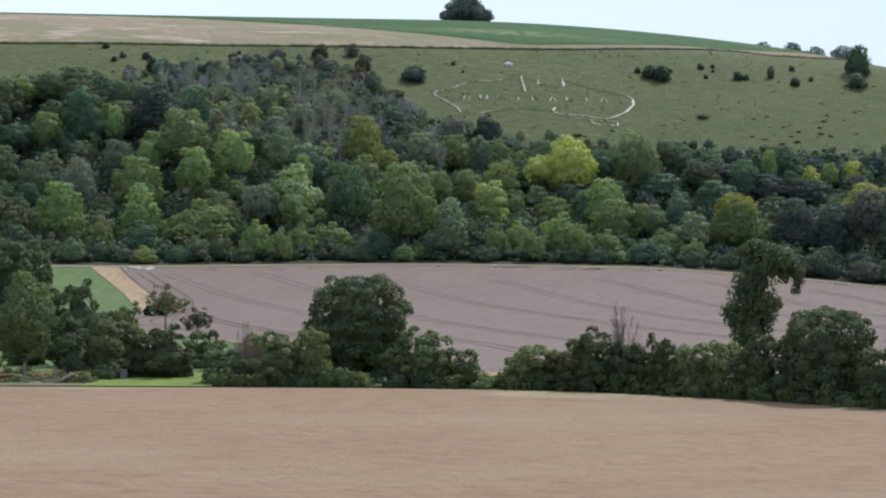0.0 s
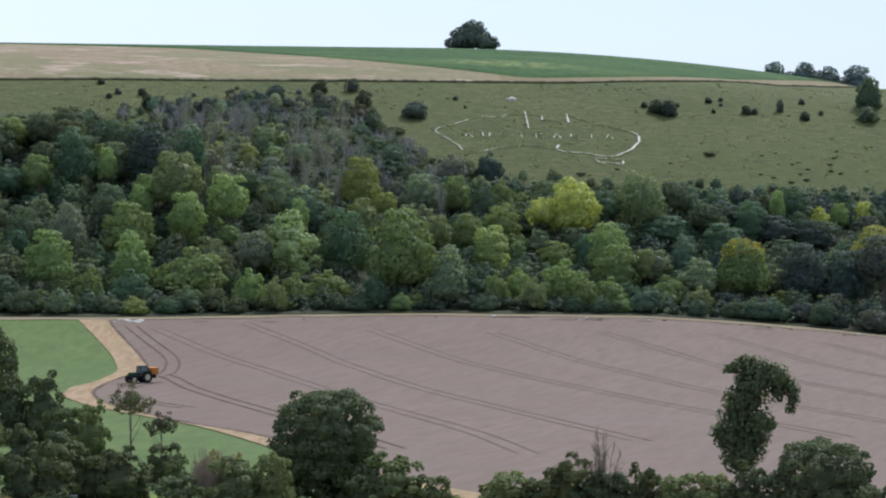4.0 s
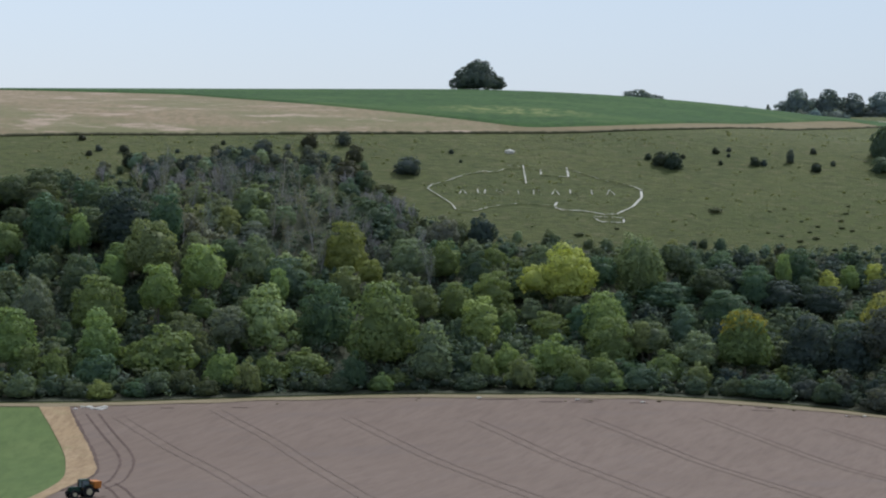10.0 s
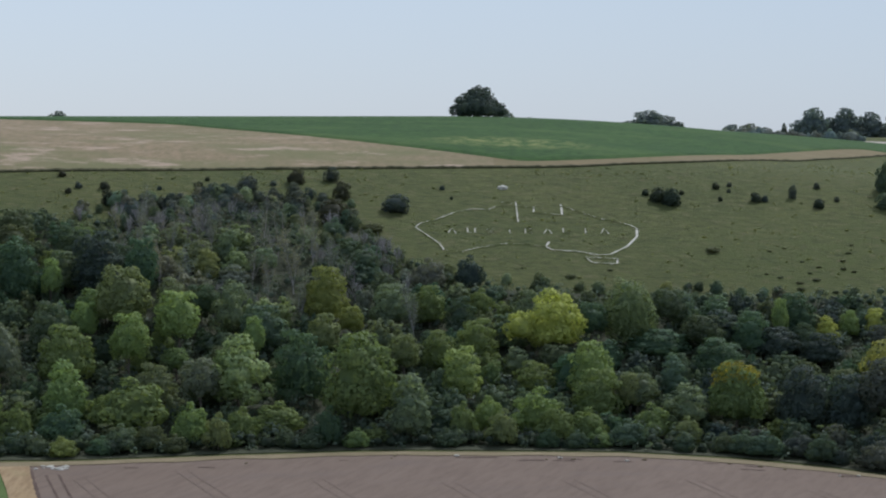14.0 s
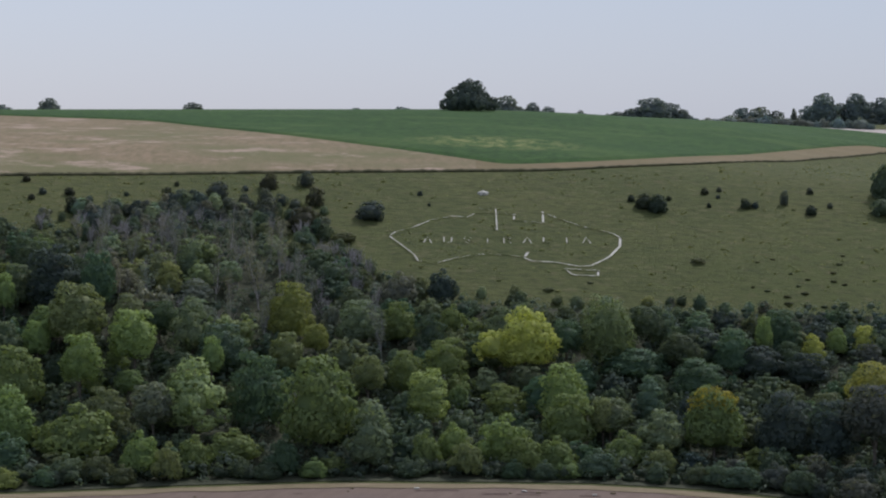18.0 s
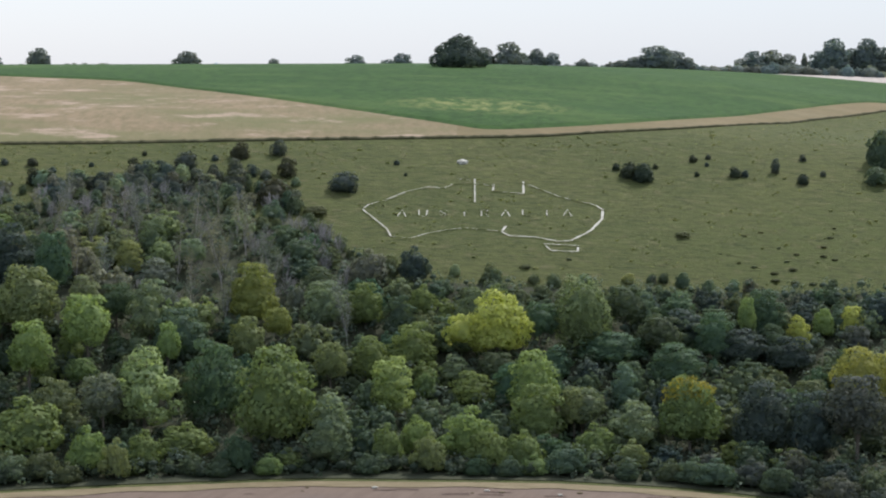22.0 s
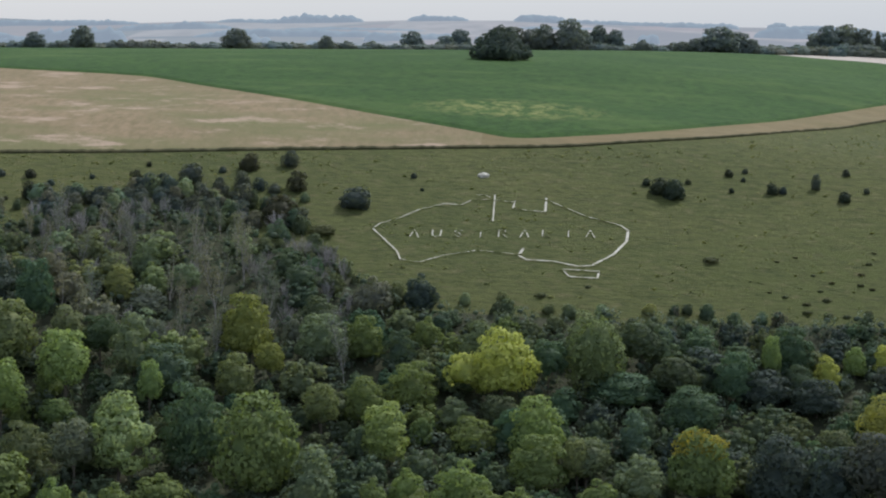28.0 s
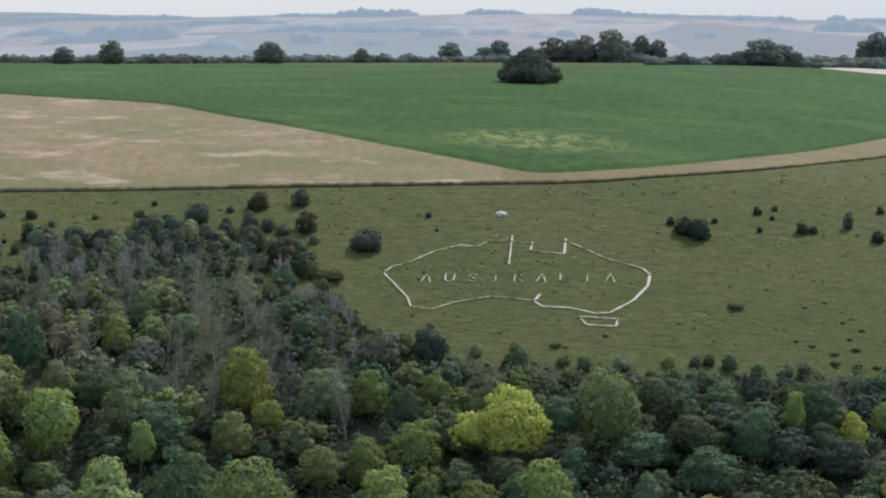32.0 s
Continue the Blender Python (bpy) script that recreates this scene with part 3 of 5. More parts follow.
# leaf colours; the darker ones hold extra blue, painted in for haze
DARK, MID, FRESH, OLIVE = (0.100, 0.137, 0.094), (0.132, 0.169, 0.107), (0.212, 0.288, 0.119), (0.203, 0.238, 0.119)
LEAFY, LIGHT, SHADE, DEEP = (0.177, 0.228, 0.098), (0.247, 0.330, 0.140), (0.100, 0.159, 0.104), (0.075, 0.102, 0.096)
YELLOW, GOLD, GOLDTOP, OLDGOLD = (0.405, 0.438, 0.138), (0.309, 0.306, 0.097), (0.173, 0.235, 0.104), (0.237, 0.262, 0.093)
WILLOW, PALE, PALEGREEN, GREYGREEN = (0.196, 0.243, 0.122), (0.297, 0.369, 0.194), (0.309, 0.379, 0.158), (0.195, 0.245, 0.158)
BLUEGREEN, BROWN, BROWNDARK, RUSTGREY = (0.141, 0.210, 0.160), (0.192, 0.220, 0.167), (0.104, 0.120, 0.110), (0.159, 0.172, 0.150)
GREY, BLUE, THORN = (0.190, 0.205, 0.168), (0.081, 0.105, 0.096), (0.091, 0.114, 0.105)

SIZES = {}


def kind(*a, **k):
    ob = tree_kind(*a, **k)
    SIZES[ob.name] = (a[2], a[3])
    return ob


dome = kind("broadleaf_tree", 11, 11.0, 9.5, 0.9, 0.36, 4600, 34, 0.24, "round leafy broadleaf tree in the hillside wood", "tree", mid=0.36, clump=0.17, uneven=0.15, low=-0.6)
spread = kind("spreading_tree", 12, 11.0, 13.0, 1.8, 0.36, 5200, 44, 0.28, "wide domed broadleaf tree in the hillside wood", "tree", mid=0.36, clump=0.13, uneven=0.2, limbs=8, low=-0.6)
bough_mesh, _ = crown_mesh("crown", 52, 7.6, 6.4, 3.2, 0.30, 1500, 16, mid=0.4, clump=0.17, flat=0.65, uneven=0.2)
bough_mesh.transform(Matrix.Translation((-5.4, -1.0, 0.4)))
broad = kind("forked_tree", 51, 11.0, 11.0, 1.8, 0.36, 5200, 38, 0.28, "wide tree with a dome and one low bough in the hillside wood", "tree", mid=0.45, clump=0.15, flat=0.7, uneven=0.17, limbs=8)
bough = new("crown", bough_mesh)
bough.parent = broad
cap_mesh, _ = crown_mesh("top_leaves", 54, 11.2, 7.6, 7.6, 0.28, 1100, 18, mid=0.1, clump=0.16, flat=0.6, uneven=0.15, low=-0.1, core=0.5)
gilded = kind("yellow_topped_tree", 53, 11.0, 9.5, 0.9, 0.36, 4400, 34, 0.24, "round tree with yellow leaves on top in the hillside wood", "tree", clump=0.17, uneven=0.15, low=-0.6, mid=0.4)
cap = tagged(new("top_leaves", cap_mesh), "yellow leaves on top")
cap.color = (0.3, 0.27, 0.06, 1)
cap.parent = gilded
lofty = kind("tall_tree", 38, 12.5, 7.8, 4.6, 0.35, 3300, 26, 0.22, "tall tree with a round crown in the hillside wood", "tree", mid=0.42, clump=0.18, uneven=0.16, low=-0.7)
oval = kind("oval_tree", 13, 12.0, 7.6, 0.8, 0.36, 4400, 40, 0.2, "tall oval broadleaf tree in the hillside wood", "tree", mid=0.42, clump=0.18, full=1.2, uneven=0.16)
weep = kind("drooping_tree", 34, 13.0, 10.0, 0.8, 0.33, 5600, 40, 0.22, "tall drooping broadleaf tree in the hillside wood", "tree", mid=0.45, clump=0.16, full=1.15, flat=0.9, hang=0.7, uneven=0.14)
loose = kind("loose_tree", 14, 10.0, 8.5, 0.8, 0.34, 3600, 30, 0.2, "loose open broadleaf tree in the hillside wood", "tree", mid=0.42, clump=0.14, uneven=0.26, core=0.5)
layer = kind("layered_tree", 35, 10.0, 11.0, 0.7, 0.36, 4600, 46, 0.22, "broadleaf tree with level spreading boughs in the hillside wood", "tree", mid=0.36, clump=0.17, flat=0.4, uneven=0.18, core=0.6)
cone = kind("pointed_tree", 15, 10.0, 7.0, 0.5, 0.35, 3200, 32, 0.17, "pointed young broadleaf tree in the hillside wood", "tree", mid=0.32, clump=0.19, taper=0.3, uneven=0.17)
mound = kind("low_tree", 36, 7.0, 9.0, 0.7, 0.34, 3600, 36, 0.2, "low spreading tree at the front of the wood", "tree", mid=0.32, clump=0.15, flat=0.7, uneven=0.2)
fill_a = kind("wood_tree", 26, 6.5, 8.0, 0.1, 0.4, 2100, 48, 0.16, "broadleaf tree in the thick of the hillside wood", "tree", limbs=4, clump=0.11, uneven=0.36, full=0.9, core=0.64)
fill_b = kind("low_wood_tree", 27, 5.5, 8.0, 0.1, 0.4, 2000, 48, 0.15, "low spreading tree in the thick of the hillside wood", "tree", limbs=4, clump=0.11, flat=0.6, uneven=0.4, full=0.9, core=0.64)
fill_c = kind("thin_wood_tree", 28, 6.5, 6.6, 0.2, 0.38, 1700, 44, 0.13, "loose thin tree in the thick of the hillside wood", "tree", limbs=4, clump=0.11, uneven=0.42, full=0.85, core=0.56)
bush_a = kind("bush", 16, 3.0, 3.6, -0.6, 0.25, 1200, 22, 0.06, "dense dark thorn bush on the open down", "bush", limbs=3, mid=0.4, clump=0.19, uneven=0.1, core=0.8)
bush_b = kind("ragged_bush", 17, 3.0, 4.2, -0.6, 0.26, 1150, 18, 0.06, "ragged dark thorn bush on the open down", "bush", limbs=3, mid=0.4, clump=0.18, uneven=0.22, core=0.66)
hedge_a = kind("hedge_bush", 18, 4.2, 4.0, -0.6, 0.17, 5600, 40, 0.08, "dense dark green hedge bush", "bush", limbs=4, mid=0.4, clump=0.14, full=1.2, uneven=0.22, core=0.68)
hedge_b = kind("hedge_shrub", 19, 4.2, 4.0, -0.6, 0.17, 5600, 44, 0.08, "uneven leafy hedge shrub", "bush", limbs=4, mid=0.4, clump=0.12, full=1.1, uneven=0.34, core=0.64)
near_tree = kind("hedge_tree", 44, 8.3, 7.9, -0.9, 0.2, 21000, 120, 0.22, "large round dark green tree in the hedge", "tree", mid=0.5, clump=0.1, full=1.4, uneven=0.1, core=0.72)
leggy = kind("leggy_shrub", 37, 5.6, 3.4, 3.3, 0.15, 1300, 22, 0.07, "small leafy crown on bare stems", "shrub", limbs=5, mid=0.4, clump=0.14, uneven=0.4, core=0.4)
slim_tree = kind("slim_tree", 21, 8.1, 4.6, 1.2, 0.165, 6200, 40, 0.15, "slender tree with a bare lower trunk in the hedge", "tree", mid=0.4, clump=0.17, uneven=0.2, hang=0.4)
far_tree = kind("hilltop_tree", 22, 9.0, 10.0, 0.2, 0.52, 3000, 36, 0.25, "dark round tree in the hilltop tree line", "tree", mid=0.34, clump=0.15, full=0.95, uneven=0.2, taper=0.12, core=0.76)
far_bush = kind("hilltop_bush", 23, 3.5, 6.0, -1.0, 0.5, 560, 16, 0.1, "low rounded hedge bush along the hilltop field", "bush", limbs=3, mid=0.4, clump=0.19, uneven=0.2, core=0.85)
wide_tree = kind("field_tree", 29, 7.9, 15.4, 0.7, 0.42, 8000, 70, 0.4, "big dark spreading tree standing alone in the green crop", "tree", limbs=9, mid=0.2, clump=0.11, flat=0.7, uneven=0.16, taper=0.3, full=0.95, low=-0.45, core=0.78)
bramble = kind("bramble", 25, 1.6, 2.6, -0.4, 0.16, 800, 14, 0.04, "low bramble clump at the foot of the hedge", "bramble", limbs=3, clump=0.2, uneven=0.28, core=0.6)
sapling = fan_kind("bare_sapling", 33, 6.4, "bare leafless sapling with thin stems standing above the hedge", None, 36, 1.35, 0.034)
twiggy = fan_kind("twiggy_shrub", 39, 5.0, "grey twiggy leafless shrub among the thorns", ASH_BARK, 16, 1.35)
SIZES[sapling.name], SIZES[twiggy.name] = (6.4, 3.6), (5.0, 4.6)
dead_a, dead_b = bare_kind("dying_tree", 31, 11.0, "pale dying tree with thin grey branches in the wood", 3.5, 0.8), bare_kind("leafless_tree", 32, 10.0, "grey leafless tree with forked branches in the wood", 2, 0.75, 4, ASH_BARK)
for ob in (dead_a, dead_b):
    SIZES[ob.name] = (11.0 if ob is dead_a else 10.0, 7.0)
KINDS = [twiggy, lofty, leggy, broad, gilded, dome, spread, oval, weep, loose, layer, cone, mound, fill_a, fill_b, fill_c, bush_a, bush_b, hedge_a, hedge_b, near_tree, slim_tree, far_tree, far_bush, wide_tree, bramble, dead_a, dead_b, sapling]

# Trees of the wood that stand out: kind, place, height of the top over the plain, width, colour, label
FRONT_TREES = [
    (mound, -30.3, 453.5, 11.9, 14.3, LEAFY, "wide lush green tree at the front of the wood"),
    (mound, -53.2, 449.5, 9.4, 6.0, LEAFY, "low green tree at the front of the wood"),
    (mound, -47.8, 447.5, 8.5, 5.8, LEAFY, "low green tree at the front of the wood"),
    (mound, -40.8, 447.5, 8.2, 8.7, SHADE, "low dark green tree at the front of the wood"),
    (mound, -19.9, 448.0, 8.4, 6.7, FRESH, "low fresh green tree at the front of the wood"),
    (mound, -15.2, 445.5, 7.0, 5.2, OLIVE, "low olive tree at the front of the wood"),
    (mound, -11.8, 451.0, 7.5, 6.3, LEAFY, "low green tree at the front of the wood"),
    (mound, -6.1, 456.5, 7.9, 9.3, LEAFY, "low wide green tree at the front of the wood"),
    (mound, 2.4, 451.0, 7.6, 5.4, SHADE, "low green tree at the front of the wood"),
    (mound, 24.4, 456.0, 7.8, 5.3, LEAFY, "low green tree at the front of the wood"),
    (mound, 28.7, 461.5, 8.3, 6.2, FRESH, "low fresh green tree at the front of the wood"),
    (mound, 31.0, 453.5, 6.8, 6.1, OLIVE, "low olive tree at the front of the wood"),
    (mound, 36.9, 460.0, 9.8, 10.2, FRESH, "low spreading green tree at the front of the wood"),
    (mound, 40.1, 455.5, 7.6, 7.8, LEAFY, "low green tree at the front of the wood"),
    (mound, 45.1, 456.0, 6.8, 7.0, LEAFY, "low green tree at the front of the wood"),
    (mound, 56.1, 462.5, 6.9, 7.4, LEAFY, "low green tree at the front of the wood"),
    (mound, 61.5, 458.0, 5.1, 5.5, OLIVE, "low pale tree at the front of the wood"),
]
LEFT_TREES = [
    (loose, -13.5, 463.0, 18.3, 11.8, PALE, "pale grey-green tree with a loose crown"),
    (loose, -19.5, 460.5, 14.9, 7.3, BROWN, "thin grey-brown tree with a loose crown"),
    (oval, -57.3, 499.5, 34.5, 8.0, SHADE, "tall dark green tree high in the wood"),
    (loose, -50.7, 498.5, 30.7, 3.9, LIGHT, "slim light green tree beside a tall dark one"),
    (dome, -63.4, 492.0, 29.1, 6.4, LEAFY, "mid-green round tree on the wooded slope"),
    (oval, -43.2, 504.5, 35.4, 9.9, DEEP, "big dark blue-green tree high in the wood"),
    (dome, -35.5, 485.0, 29.6, 10.5, OLIVE, "big tree with an olive top high in the wood"),
    (loose, -34.5, 500.0, 34.3, 6.6, SHADE, "dark open tree at the top of the wood"),
    (dome, -25.4, 481.5, 25.3, 8.7, LIGHT, "light green domed tree in the wood"),
    (dome, -42.2, 484.0, 23.3, 5.2, FRESH, "small fresh green tree on the wooded slope"),
    (dome, -33.0, 471.5, 21.9, 7.2, FRESH, "fresh green tree with a dark foot in the wood"),
    (dome, -43.6, 469.5, 20.0, 10.0, LEAFY, "broad mid-green tree on the wooded slope"),
    (spread, -54.7, 469.0, 19.8, 8.5, BROWN, "tree with brown turning leaves in the wood"),
    (dome, -55.9, 451.5, 15.1, 9.0, FRESH, "light green round tree near the front of the wood"),
    (cone, -41.6, 456.5, 14.6, 8.1, LIGHT, "light green pointed tree near the front of the wood"),
    (loose, -16.7, 491.5, 26.5, 8.6, GREYGREEN, "dull grey-green domed tree in the wood"),
    (dome, -12.3, 481.0, 20.8, 4.0, LIGHT, "small light green tree in the wood"),
]
MIDDLE_TREES = [
    (broad, 40.8, 494.0, 24.7, 11.6, YELLOW, "bright yellow-green spreading tree rising above the wood"),
    (weep, 55.4, 501.5, 26.3, 10.3, WILLOW, "tall mid-green drooping tree rising above the slope"),
    (dome, 7.3, 460.5, 18.9, 13.3, LEAFY, "big round green tree near the front of the wood"),
    (cone, 15.6, 456.0, 12.2, 8.5, GREYGREEN, "grey-green pointed tree at the front of the wood"),
    (oval, 24.1, 475.0, 15.8, 7.2, PALEGREEN, "light green oval tree in the wood"),
    (layer, -3.2, 468.5, 19.0, 10.5, SHADE, "dark layered spreading tree in the middle of the wood"),
    (dome, -0.6, 501.5, 28.9, 8.3, OLDGOLD, "yellowing round tree high in the wood"),
    (dome, 4.3, 494.5, 22.0, 5.0, OLDGOLD, "small tree with rusty yellow leaves in the wood"),
    (dome, -0.3, 489.5, 20.9, 6.4, OLIVE, "olive tree with a loose crown in the wood"),
    (dome, 14.1, 480.0, 17.7, 5.8, OLIVE, "olive-green round tree in the wood"),
    (dome, 20.2, 485.5, 18.0, 6.9, LEAFY, "mid-green round tree in the middle of the wood"),
    (dome, 46.8, 478.5, 16.4, 8.7, LIGHT, "mid-green round tree in the wood"),
    (dome, 47.4, 469.0, 12.3, 9.2, LEAFY, "round green tree in front of a lighter one"),
    (loose, 53.0, 469.0, 11.6, 4.2, OLIVE, "low olive tree with a loose crown"),
    (mound, 25.9, 522.5, 30.3, 6.5, DEEP, "dark blue-green bush-like tree at the upper edge of the wood"),
    (mound, 18.1, 520.5, 29.9, 8.1, RUSTGREY, "reddish grey scrubby tree at the upper edge of the wood"),
    (dome, 18.4, 504.0, 25.3, 6.3, LEAFY, "mid-green round tree near the wood's upper edge"),
    (mound, 28.0, 510.5, 24.5, 5.5, LEAFY, "low green tree near the wood's upper edge"),
    (dome, 48.0, 499.5, 22.3, 6.4, SHADE, "dark tree beside a yellow one"),
    (layer, 26.8, 491.0, 19.8, 8.5, LEAFY, "low layered green tree in the middle of the wood"),
    (loose, 34.0, 486.0, 14.9, 6.8, GREYGREEN, "dull grey tree low in the wood"),
    (layer, 37.1, 480.5, 12.8, 8.2, LEAFY, "low spreading green tree in the wood"),
]
RIGHT_TREES = [
    (loose, 62.4, 466.0, 9.8, 8.4, GREYGREEN, "pale grey-green tree at the front of the wood"),
    (gilded, 71.0, 468.0, 13.4, 10.7, GOLDTOP, "tree with yellow leaves on top near the front of the wood"),
    (cone, 61.5, 482.5, 13.9, 5.2, BLUEGREEN, "blue-green pointed tree in the wood"),
    (dome, 82.6, 468.0, 12.7, 10.8, DEEP, "big dark tree at the front of the wood"),
    (dome, 90.0, 466.0, 11.4, 8.9, DEEP, "dark blue-green tree at the front of the wood"),
    (loose, 96.3, 463.0, 14.4, 10.7, BROWNDARK, "dark brownish tree at the front of the wood"),
    (spread, 100.9, 489.5, 15.8, 11.6, GOLD, "golden-orange spreading tree in the wood"),
    (cone, 92.6, 508.0, 19.2, 4.5, YELLOW, "small yellow tree near the upper edge of the wood"),
    (dome, 97.4, 513.0, 20.1, 4.3, FRESH, "light green domed tree near the upper edge of the wood"),
    (dome, 102.6, 514.0, 20.4, 4.9, YELLOW, "yellow-topped tree near the upper edge of the wood"),
    (dome, 102.4, 509.0, 17.5, 5.9, BROWNDARK, "dark brown domed tree near the upper edge of the wood"),
    (dome, 82.4, 502.0, 17.6, 9.6, DEEP, "dark blue-green round tree on the wooded slope"),
    (dome, 90.2, 500.0, 16.6, 9.0, DEEP, "dark blue-green round tree on the wooded slope"),
    (dome, 83.6, 506.5, 22.6, 3.3, LIGHT, "small fresh green tree near the upper edge of the wood"),
    (dome, 59.8, 498.5, 17.6, 12.5, SHADE, "broad dark tree on the wooded slope"),
    (dome, 70.3, 492.0, 16.2, 10.4, SHADE, "dark tree on the wooded slope below the open down"),
]
NOTED = FRONT_TREES + LEFT_TREES + MIDDLE_TREES + RIGHT_TREES
random.seed(4)
for k, x, y, top, wide, colour, label in NOTED:
    if k in (dome, loose) and top - height(x, y) > 1.35 * wide:
        k = lofty
    put(k, x, y, top - height(x, y) + 0.3, wide, colour, turn=0 if k is broad else None, label=label, sink=0.3, group="trees of the wood", jitter=0.05)


def in_noted(x, y, near):
    return any(math.hypot(x - n[1], y - n[2]) < near * n[4] for n in NOTED)


# the rest of the wood, in uneven rows
random.seed(7)
row = 0
y = 0.0
while y < 100:
    x = -112 + random.uniform(0, 3) + (row % 2) * 3
    while x < 138:
        px, py = x + random.uniform(-2, 2), FRONT(x) + 4 + y + random.uniform(-1.8, 1.8)
        room = WOOD_TOP(px) - py
        x += random.uniform(5.2, 7.6) if y else random.uniform(3.6, 5.2)
        if room < 2 or in_noted(px, py, 0.5):
            continue
        left = px < 22 - 0.55 * (py - 490)
        r = random.random()
        edge = py - FRONT(px)
        high = random.uniform(3.0, 5.0) if edge < 7 else random.uniform(3.8, 6.8)
        tall = edge > 10 and room > 14 and random.random() < 0.35
        high *= 1.4 if tall else 1.0
        if room < 12:
            high = min(high, 1.8 + room * 0.32)
        for n in NOTED:       # leave the crowns that stand out in view
            gap = n[2] - py
            if abs(px - n[1]) < 0.62 * n[4] and 0 < gap < 40:
                low = n[3] - 0.72 * (n[3] - height(n[1], n[2]))
                high = min(high, low + (34 - low) * gap / (n[2] - 35) - height(px, py))
        if high < 2.0:
            continue
        pale = left and py > 497 and px > -44
        if pale and r < (0.45 if py > 505 else 0.3):
            k = random.choice((dead_a, dead_b, dead_b))
            put(k, px, py, random.uniform(7, 11) if room > 10 else random.uniform(4, 6), None, GREY, sink=0.2, group="dying trees of the wood", jitter=0.25)
        else:
            k = random.choice((fill_a, fill_a, fill_b, fill_c, cone) if high > 5.5 else (fill_b, fill_c, fill_a))
            if edge < 7:
                k, high = mound, max(high, 3.4)
            if tall and high > 6:
                k = random.choice((dome, lofty, loose, layer))
            if px > 52 and py > 466:
                c = random.choice((BLUE, DARK, DARK, DEEP, MID, MID, SHADE))
            elif edge < 14:
                c = random.choice((DEEP, DARK, BROWNDARK) if px > 66 else (DARK, MID, DARK, SHADE, LEAFY))
            elif pale:
                c = random.choice((OLIVE, MID, GREYGREEN, GREYGREEN, DARK, GREY, GREY, OLIVE))
            else:
                c = random.choice((MID, DARK, DARK, MID, SHADE, LEAFY, MID))
            put(k, px, py, high, high * (random.uniform(0.75, 1.0) if tall else random.uniform(1.15, 1.6)), c, sink=0.4, group="trees of the wood", jitter=0.18)
    y += 5.6
    row += 1

# ---- undergrowth, tufts ----
def stuff_mesh(name, lobes, leaf, per_area, colour, label, category, seed, core=0.78):
    ob = new(name, leaf_mesh(name, lobes, leaf, per_area, np.random.default_rng(seed), core))
    ob.color = (*colour, 1)
    return tagged(ob, label, category, kind="stuff")


random.seed(21)
lobes = []
for i in range(80):
    for j in range(34):
        x = -114 + 3.2 * i + random.uniform(-1.4, 1.4)
        y = FRONT(x) + 2.0 + 3.2 * j + random.uniform(-1.4, 1.4)
        if y > WOOD_TOP(x) - 0.5 or y < FRONT(x) + 1.2:
            continue
        r = random.uniform(1.1, 2.1) if y > FRONT(x) + 4 else random.uniform(0.6, 1.1)
        lobes.append(((x, y, height(x, y) + 0.5 * r + random.uniform(0, 0.9 * r)), (r, r, r * 0.75)))
# colour lifted and blued: haze painted into the gaps between the trees
stuff_mesh("undergrowth", lobes, 0.36, 2.6, (0.115, 0.15, 0.118), "dark mixed undergrowth on the floor of the wood", "undergrowth", 22, core=0.4)

random.seed(23)
lobes = []
for i in range(230):     # an added close row of shrubs, coloured dark for shade under the front trees
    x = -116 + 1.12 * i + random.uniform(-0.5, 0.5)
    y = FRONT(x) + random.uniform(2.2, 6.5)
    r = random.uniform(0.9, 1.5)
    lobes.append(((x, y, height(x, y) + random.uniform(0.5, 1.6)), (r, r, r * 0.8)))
stuff_mesh("shrub_row", lobes, 0.3, 5.0, (0.055, 0.075, 0.054), "added shrubs coloured dark for the shade along the foot of the wood", "shrubs", 26, core=0.7)

for name, colour, count, seed, label in (("grass_tufts", (0.15, 0.175, 0.07), 170, 24, "dark coarse grass tufts on the down"),
                                          ("dry_tufts", (0.2, 0.215, 0.09), 700, 25, "straw-coloured grass tufts on the down")):
    random.seed(seed)
    lobes = []
    while len(lobes) < count:
        x = random.uniform(-70, 135)
        y = random.uniform(WOOD_TOP(x) - 2, BANK_LINE(x) - 1)
        if noise.noise((x * 0.06, y * 0.06, seed)) < random.uniform(-0.5, 0.5):
            continue
        r = random.uniform(0.12, 0.3) * random.choice((1, 1, 1, 1.6))
        lobes.append(((x, y, height(x, y) + r * 0.3), (r * 1.5, r * 1.0, r * 0.5)))
    stuff_mesh(name, lobes, 0.22, 9, colour, label, "grass", seed, core=0.5)

# ---- bushes on the down: place, width ----
random.seed(31)
LEFT_BUSHES = [(-60, 571, 1.7), (-55.4, 563.6, 1.6), (-57, 560, 1.5), (-50, 564, 2.2), (-45.5, 561, 1.5), (-47.7, 554.5, 3.4), (-52, 553, 1), (-38.7, 565.5, 1.2),
               (-29.5, 573.5, 1.2), (-30.3, 564.5, 2.8), (-24.8, 562, 3.8), (-20.5, 567.5, 4.6), (-15.4, 573, 1.5), (-10.7, 575.5, 3.8), (-3.3, 578.5, 3.5)]
MORE_BUSHES = [(-10.6, 566, 3.4), (-7.3, 566, 2.9), (-4.5, 565, 2.4), (-0.4, 567, 4.2), (-14.9, 566, 2.4), (-13, 560, 2.6), (-19.3, 560, 1), (-1.9, 552.5, 6.2),
               (-9.4, 557.5, 5), (-15.6, 556.5, 4.2), (-22, 556.5, 3.3), (-48.3, 541, 1.8), (-52, 544, 1.2), (20.5, 577, 1.2), (22.5, 571, 0.7)]
